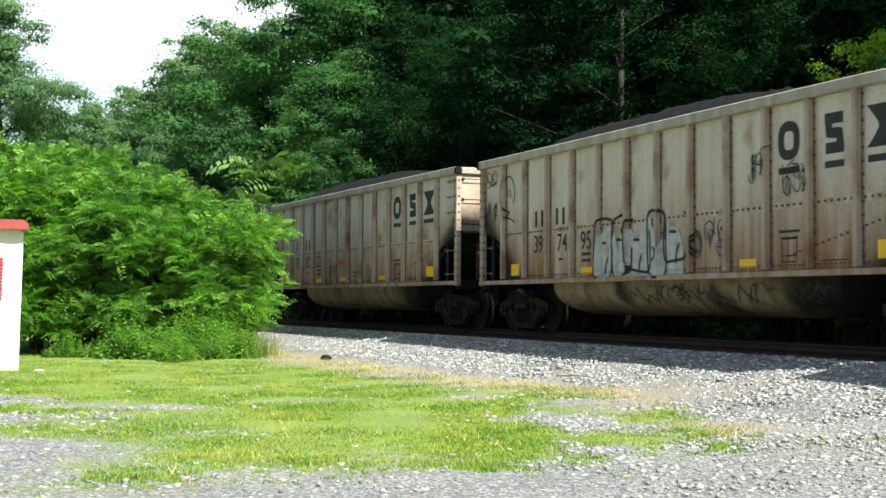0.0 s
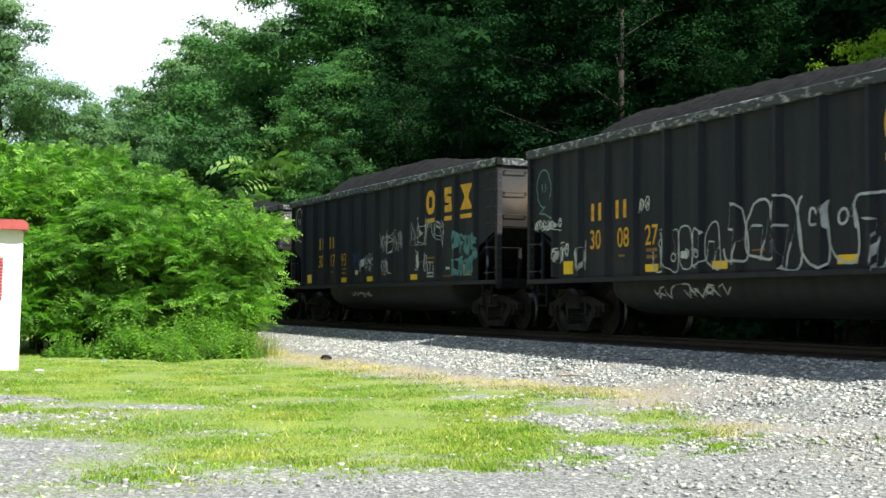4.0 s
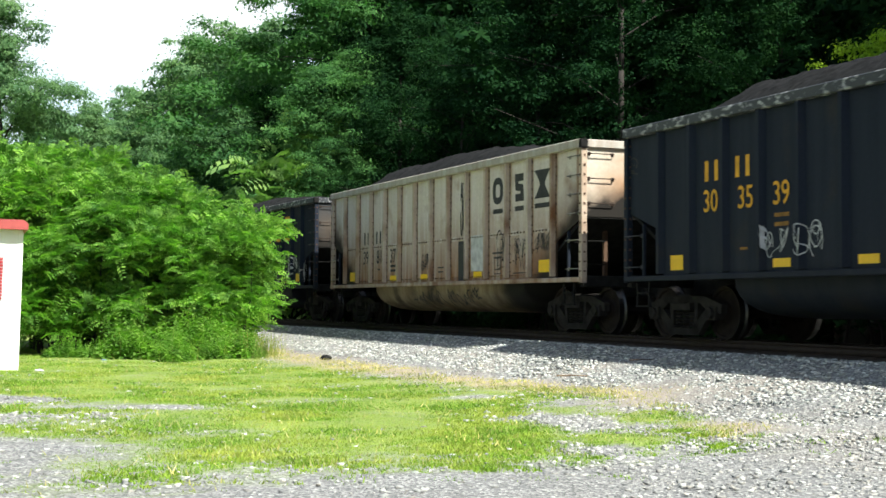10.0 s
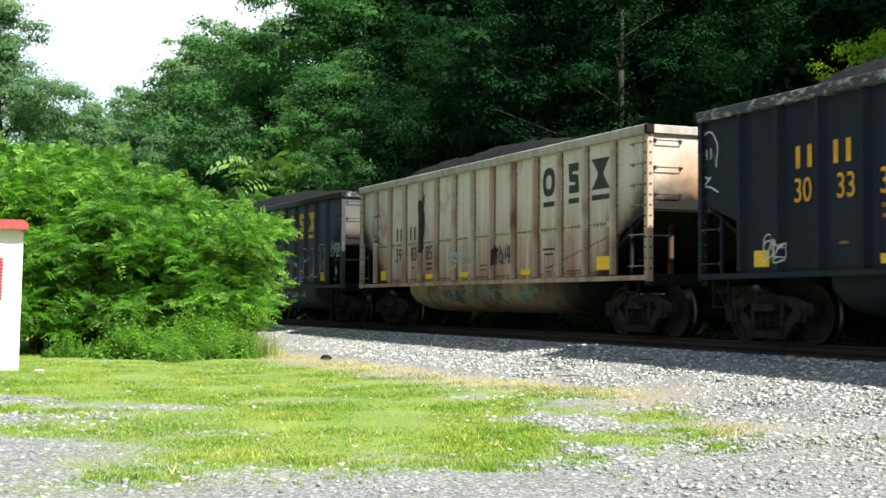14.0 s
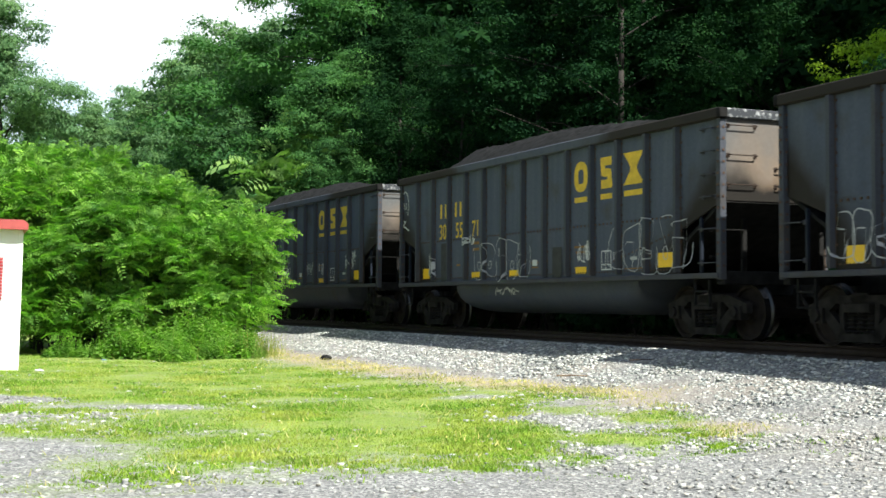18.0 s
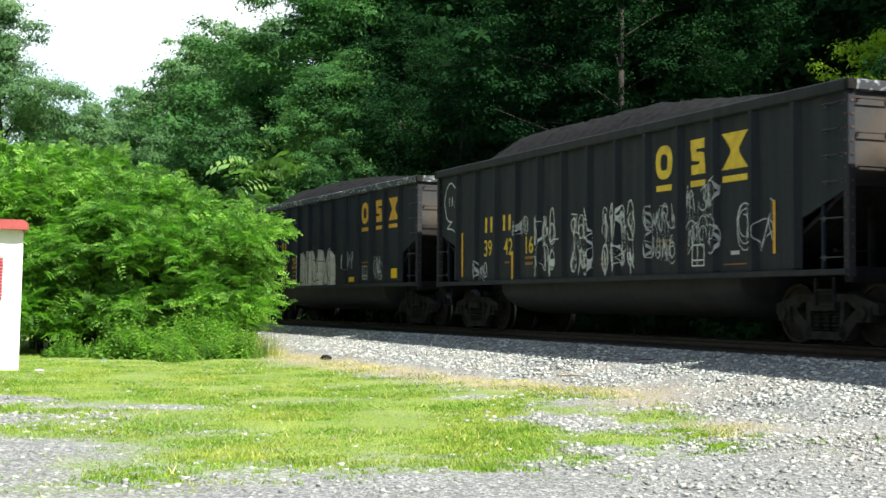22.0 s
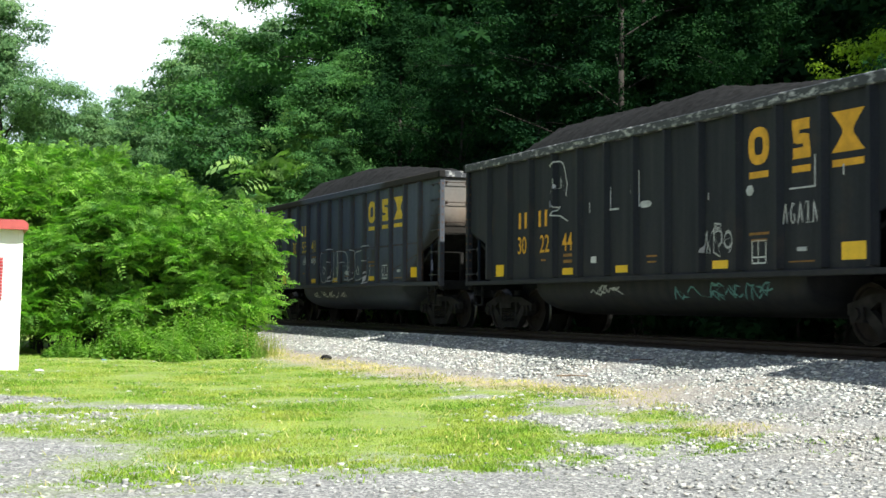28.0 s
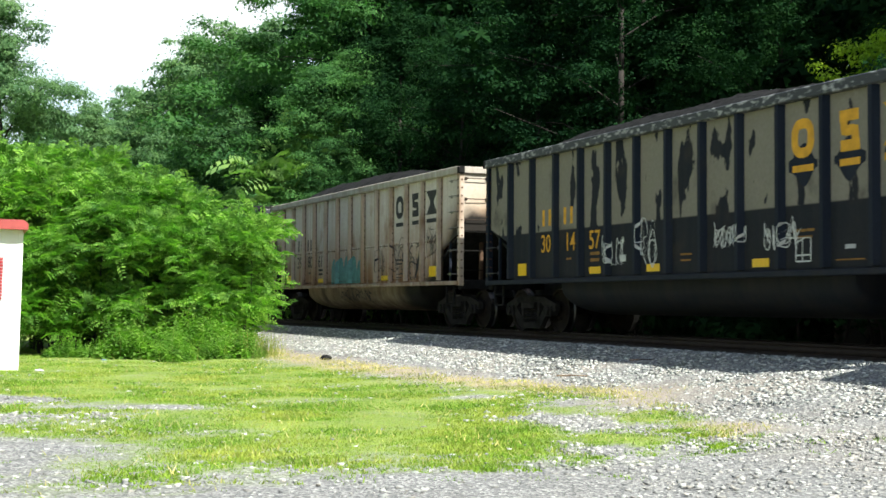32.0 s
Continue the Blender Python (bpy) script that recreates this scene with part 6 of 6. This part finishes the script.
# the near side's graffiti: (how, paint, u from, u to, z from, z to)
CARS = [
    # Unseen lead car, added for the shadow it casts on the ballast.
    dict(n=-1, kind="black", digits="", marks=[], heap=0.5, at=15.95),
    dict(n=0, kind="tan", digits="39 74 95", heap=0.42, at=-0.18, marks=[
        ("s", "dark", -7.1, -6.5, 3.0, 3.5), ("s", "dark", -7.1, -6.5, 2.3, 2.9), ("o", "dark", -6.2, -5.7, 2.3, 3.3), 
        ("f", "silver", -2.1, 0.75, 1.08, 2.15), ("t", "dark", -2.15, 0.8, 1.08, 2.18, 0.055, 0.45), ("s", "dark", 1.0, 2.0, 1.3, 2.0), ("s", "dark", 2.5, 3.1, 2.5, 3.0), ("s", "dark", 3.4, 4.1, 2.2, 2.7), ("b", "dark", -2.0, 4.0, 0.6, 0.95)]),
    dict(n=1, kind="tan", digits="39 82 22", heap=0.45, at=-16.13, marks=[("s", "red", -0.9, -0.2, 1.55, 1.85), ("s", "dark", -1.8, -1.2, 1.3, 1.8), ("s", "silver", 1.3, 2.0, 1.5, 2.0)]),
    dict(n=2, kind="sooty", digits="30 08 27", heap=0.5, at=-32.17, marks=[
        ("o", "teal", -7.0, -6.4, 2.3, 3.3), ("s", "white", -7.1, -5.9, 2.05, 2.3), ("s", "white", -6.2, -5.6, 1.4, 1.8), ("s", "silver", -5.3, -4.9, 1.2, 1.8), ("s", "white", -3.0, -2.6, 2.2, 2.5),
        ("t", "silver", -0.4, 3.4, 1.1, 2.2, 0.04, 0.7), ("t", "silver", -2.5, -0.5, 1.15, 1.9, 0.026, 0.7), ("s", "silver", 3.6, 4.3, 1.15, 2.0), ("s", "white", 4.8, 5.8, 1.3, 2.0), ("b", "silver", -3.0, -0.5, 0.7, 0.95)]),
    dict(n=3, kind="sooty", digits="30 17 93", heap=0.55, at=-48.28, marks=[
        ("o", "white", -7.0, -6.4, 2.4, 3.5), ("s", "blue", -2.0, -1.3, 1.6, 2.1), ("s", "silver", -1.1, -0.2, 1.4, 1.9), ("s", "silver", 0.2, 1.8, 1.9, 2.5), ("s", "silver", 0.3, 1.1, 1.3, 1.8),
        ("s", "silver", 2.3, 4.4, 1.9, 2.7), ("s", "white", 2.6, 3.4, 1.4, 1.9), ("s", "teal", 5.0, 6.2, 1.2, 2.2, 0.1), ("b", "silver", -2.5, -1.0, 0.75, 0.9)]),
    dict(n=4, pale=True, kind="sooty", digits="30 16 93", heap=0.5, at=-64.21, marks=[
        ("s", "white", -7.1, -5.8, 2.9, 3.4, 0.06), ("s", "white", -5.6, -4.4, 2.8, 3.4, 0.06), ("p", "white", -3.2, -3.1, 2.5, 3.5), ("s", "white", -3.3, -2.8, 2.9, 3.3), ("FISH", "silver", -1.05, 3.05, 2.84, 3.44, 0.045), ("GHUE", "silver", -1.05, 3.05, 2.06, 2.76, 0.045),
        ("s", "silver", -1.1, -0.4, 1.2, 1.9), ("s", "silver", 1.0, 1.7, 1.3, 2.0),
        ("s", "silver", 4.3, 5.1, 1.1, 1.8), ("b", "silver", -3.5, 3.5, 0.65, 0.95)]),
    dict(n=5, kind="black", digits="30 35 39", heap=0.5, at=-79.97, marks=[("s", "silver", -2.9, -2.3, 1.3, 1.8), ("s", "silver", -2.1, -1.5, 1.3, 1.9), ("b", "teal", 1.6, 2.8, 0.7, 0.95), ("o", "dark", -6.9, -6.6, 2.9, 3.2)]),
    dict(n=6, kind="tan", digits="39 81 37", heap=0.5, at=-95.87, marks=[
        ("p", "dark", 1.5, 2.0, 1.1, 2.0), ("s", "dark", 1.6, 1.9, 2.2, 3.4, 0.06), ("p", "silver", 2.2, 2.9, 1.3, 2.1), ("s", "dark", 3.5, 4.1, 1.3, 2.1), ("s", "dark", 4.4, 5.0, 1.3, 2.1), ("s", "dark", 5.3, 6.0, 1.6, 2.1),
        ("s", "dark", -0.7, -0.1, 1.4, 1.8), ("b", "dark", -2.0, 2.0, 0.5, 0.95)]),
    dict(n=7, kind="black", digits="30 33 36", heap=0.45, at=-111.65, marks=[
        ("o", "white", -7.0, -6.5, 2.4, 3.4), ("s", "white", -5.3, -4.7, 1.2, 1.7), ("s", "teal", -1.6, -0.9, 1.7, 2.1), ("s", "silver", 0.7, 1.5, 1.2, 1.7), ("s", "white", 1.9, 2.7, 1.3, 1.9), ("s", "white", 4.3, 5.2, 1.5, 2.1),
        ("s", "silver", 5.6, 6.1, 1.2, 1.8)]),
    dict(n=8, kind="tan", digits="39 83 85", heap=0.45, at=-127.55, marks=[
        ("o", "dark", -6.2, -5.8, 2.1, 2.9), ("s", "dark", 1.0, 2.0, 1.4, 1.9, 0.04), ("s", "dark", -3.08, -2.86, 1.9, 3.4, 0.05), ("s", "silver", -1.5, 0.0, 1.4, 2.0), ("b", "teal", -3.0, 2.5, 0.65, 0.95), ("b", "dark", -2.5, -0.5, 0.6, 0.95)]),
    dict(n=9, kind="grey", digits="30 40 05", heap=0.5, at=-143.35, marks=[("t", "silver", -5.8, -3.2, 1.2, 1.95, 0.019, 0.7), ("t", "silver", -2.6, -0.2, 1.15, 2.1, 0.022, 0.55), ("t", "silver", 0.0, 2.9, 1.12, 2.2, 0.022, 0.9), ("t", "silver", 3.2, 5.6, 1.3, 2.35, 0.022, 0.6), ("s", "silver", 6.0, 7.0, 2.0, 2.4), ("t", "white", 6.0, 7.0, 1.9, 2.3, 0.03), ("b", "white", 0.5, 3.0, 0.7, 0.95)]),
    dict(n=10, kind="grey", digits="30 55 71", heap=0.5, at=-158.85, marks=[
        ("o", "white", -7.0, -6.5, 2.4, 3.4), ("s", "white", -3.1, -2.5, 1.9, 2.1), ("t", "silver", -2.5, 0.2, 1.1, 1.95, 0.016, 0.6), ("s", "white", 2.2, 2.9, 1.4, 1.8), ("t", "silver", 3.4, 6.1, 1.15, 2.05, 0.016, 0.6),
        ("p", "dark", -4.4, -4.1, 1.1, 2.0), ("p", "dark", 1.2, 1.6, 1.1, 1.7), ("s", "silver", -5.0, -4.7, 1.2, 1.7), ("b", "silver", -2.4, -1.0, 0.75, 0.95)]),
    dict(n=11, kind="grey", digits="30 44 32", heap=0.5, at=-174.36, marks=[
        ("o", "white", -7.0, -6.5, 2.3, 3.4), ("s", "white", -5.2, -4.7, 1.2, 1.6), ("s", "white", -2.4, -1.7, 1.5, 1.8), ("s", "white", -1.4, -0.6, 1.4, 1.8), ("s", "silver", 1.0, 1.7, 1.4, 1.8), ("s", "silver", 2.1, 2.8, 1.4, 1.8),
        ("s", "white", 4.5, 5.2, 1.5, 2.1)]),
    dict(n=12, kind="sooty", bars=True, digits="39 42 16", heap=0.55, at=-189.72, marks=[
        ("o", "white", -7.0, -6.3, 2.2, 3.4), ("p", "yellow", -6.0, -5.92, 1.2, 2.2), ("p", "yellow", -3.4, -3.32, 1.1, 1.7), ("s", "silver", -5.2, -4.6, 1.1, 1.5), ("s", "silver", -3.3, -2.6, 2.0, 2.4), ("s", "white", -2.3, -1.4, 1.1, 2.5, 0.03),
        ("s", "white", -0.8, 0.1, 1.1, 2.4, 0.03), ("s", "white", 0.4, 1.6, 1.1, 2.4, 0.03), ("s", "silver", 2.0, 2.9, 1.3, 2.3), ("s", "silver", 3.2, 4.2, 1.4, 2.6), ("s", "silver", 4.6, 5.6, 1.4, 2.2), ("p", "yellow", 5.55, 5.61, 1.35, 2.15)]),
    dict(n=13, kind="sooty", digits="30 25 28", heap=0.5, at=-205.61, marks=[
        ("o", "silver", -7.0, -6.5, 2.4, 3.3), ("f", "pale", -2.25, 1.25, 1.09, 2.25), ("t", "dark", -2.25, 1.25, 1.1, 2.25, 0.032, 0.7), ("s", "silver", 1.9, 2.7, 1.5, 2.1), ("s", "silver", 4.2, 4.9, 1.2, 2.0)]),
    dict(n=14, kind="sooty", digits="30 24 09", heap=0.5, at=-221.77, marks=[
        ("s", "silver", -5.9, -5.4, 1.5, 1.9), ("s", "silver", -5.0, -4.5, 1.4, 1.7), ("s", "rail", -1.4, 1.2, 1.3, 2.1, 0.03), ("s", "silver", 3.8, 4.5, 1.5, 2.2), ("s", "white", 5.0, 5.9, 1.4, 2.2)]),
    dict(n=15, pale=True, kind="sooty", digits="30 22 44", heap=0.55, at=-237.93, marks=[
        ("o", "silver", -3.3, -2.6, 2.2, 3.4), ("p", "silver", -0.93, -0.90, 2.3, 2.75), ("p", "silver", -0.95, -0.62, 2.3, 2.335), ("p", "silver", 0.07, 0.10, 2.3, 2.95), ("e", "silver", 0.1, 0.5, 2.28, 2.40),
        ("p", "silver", -0.2, -0.18, 2.5, 2.7), ("p", "silver", -1.7, -1.67, 2.3, 2.5), ("e", "silver", 3.25, 3.45, 2.26, 2.42), ("p", "silver", 2.2, 2.23, 2.28, 2.4), ("p", "silver", 4.3, 4.9, 2.28, 2.305), ("p", "silver", 4.88, 4.91, 2.28, 2.75),
        ("p", "silver", -3.2, -3.17, 2.5, 2.62), ("p", "silver", 5.5, 5.53, 2.4, 2.55), ("s", "silver", 2.1, 2.9, 1.4, 1.9), ("AGAIN", "silver", 4.13, 5.0, 1.78, 2.08, 0.024), ("b", "teal", 0.4, 3.5, 0.65, 0.95), ("b", "silver", -2.2, -0.8, 0.75, 0.95), ("s", "white", 6.4, 7.1, 2.2, 3.2, 0.06)]),
    dict(n=16, kind="grey", digits="30 55 41", heap=0.62, at=-253.73, marks=[
        ("t", "silver", -1.8, 2.2, 1.1, 2.12, 0.026, 0.55), ("s", "white", -2.7, -2.2, 1.75, 1.95), ("s", "silver", -3.5, -2.9, 1.7, 1.95), ("b", "white", -3.2, -0.4, 0.72, 0.92)]),
    dict(n=17, pale=True, kind="patchy", digits="30 14 57", heap=0.4, at=-269.67, marks=[
        ("s", "white", -2.2, -1.5, 1.3, 1.9), ("s", "white", -1.0, -0.4, 1.2, 2.1), ("s", "white", 1.3, 2.2, 1.5, 1.9), ("s", "white", 2.6, 3.5, 1.4, 1.9)]),
    dict(n=18, kind="tan", digits="39 80 61", heap=0.45, at=-285.78, marks=[
        ("s", "dark", 2.0, 2.6, 1.2, 2.0), ("s", "dark", 3.0, 4.0, 1.3, 2.2), ("s", "dark", 4.2, 5.0, 1.2, 2.1, 0.05), ("f", "teal", -1.6, 1.0, 1.12, 1.9), ("s", "dark", 5.3, 5.9, 1.6, 2.4), ("b", "dark", -2.0, 1.0, 0.6, 0.95)]),
    dict(n=19, kind="black", digits="", marks=[], heap=0.5, at=-301.88),
]


def train_at(t):
    return -1.2142e-4 * t ** 3 - 9.0204e-4 * t ** 2 + 8.584992 * t + 13.163423


def car_pose(s):
    """The pose of a car whose middle is s along the track."""
    ax, ay = track_xy(0, s - 6.17)
    bx, by = track_xy(0, s + 6.17)
    m = pose((ax + bx) / 2, (ay + by) / 2, RAIL + GRADE * s, 0, 0, math.degrees(math.atan2(by - ay, bx - ax)))
    return m @ pose(0, -0.75, 0, math.degrees(CANT)) @ pose(0, 0.75, 0)


TRAIN = []
for i, spec in enumerate(CARS):
    first_wheel = len(TURNING)
    car, load = build_car(dict(spec, seed=i + 1))
    TRAIN.append((car, load, spec["at"], TURNING[first_wheel:]))


def motions():
    """The train rolls by, its wheels turning on the rails."""
    steps = np.arange(0, 32.01, 1.0)
    for car, load, shift, wheels in TRAIN:
        rows = [(float(t), car_pose(train_at(t) + shift)) for t in steps]
        walk(car, rows)
        walk(load, rows)
    spin = []
    t = 0.0
    while t < 32.0:
        spin.append(t)
        t += 2 / FPS
    spin.append(32.0)
    for car, load, shift, wheels in TRAIN:
        for w in wheels:
            x, y, z = w.location
            walk(w, [(t, Matrix.Translation((x, y, z)) @ Euler((0, (train_at(t) - 13.1) / 0.457, 0)).to_matrix().to_4x4()) for t in spin])


motions()
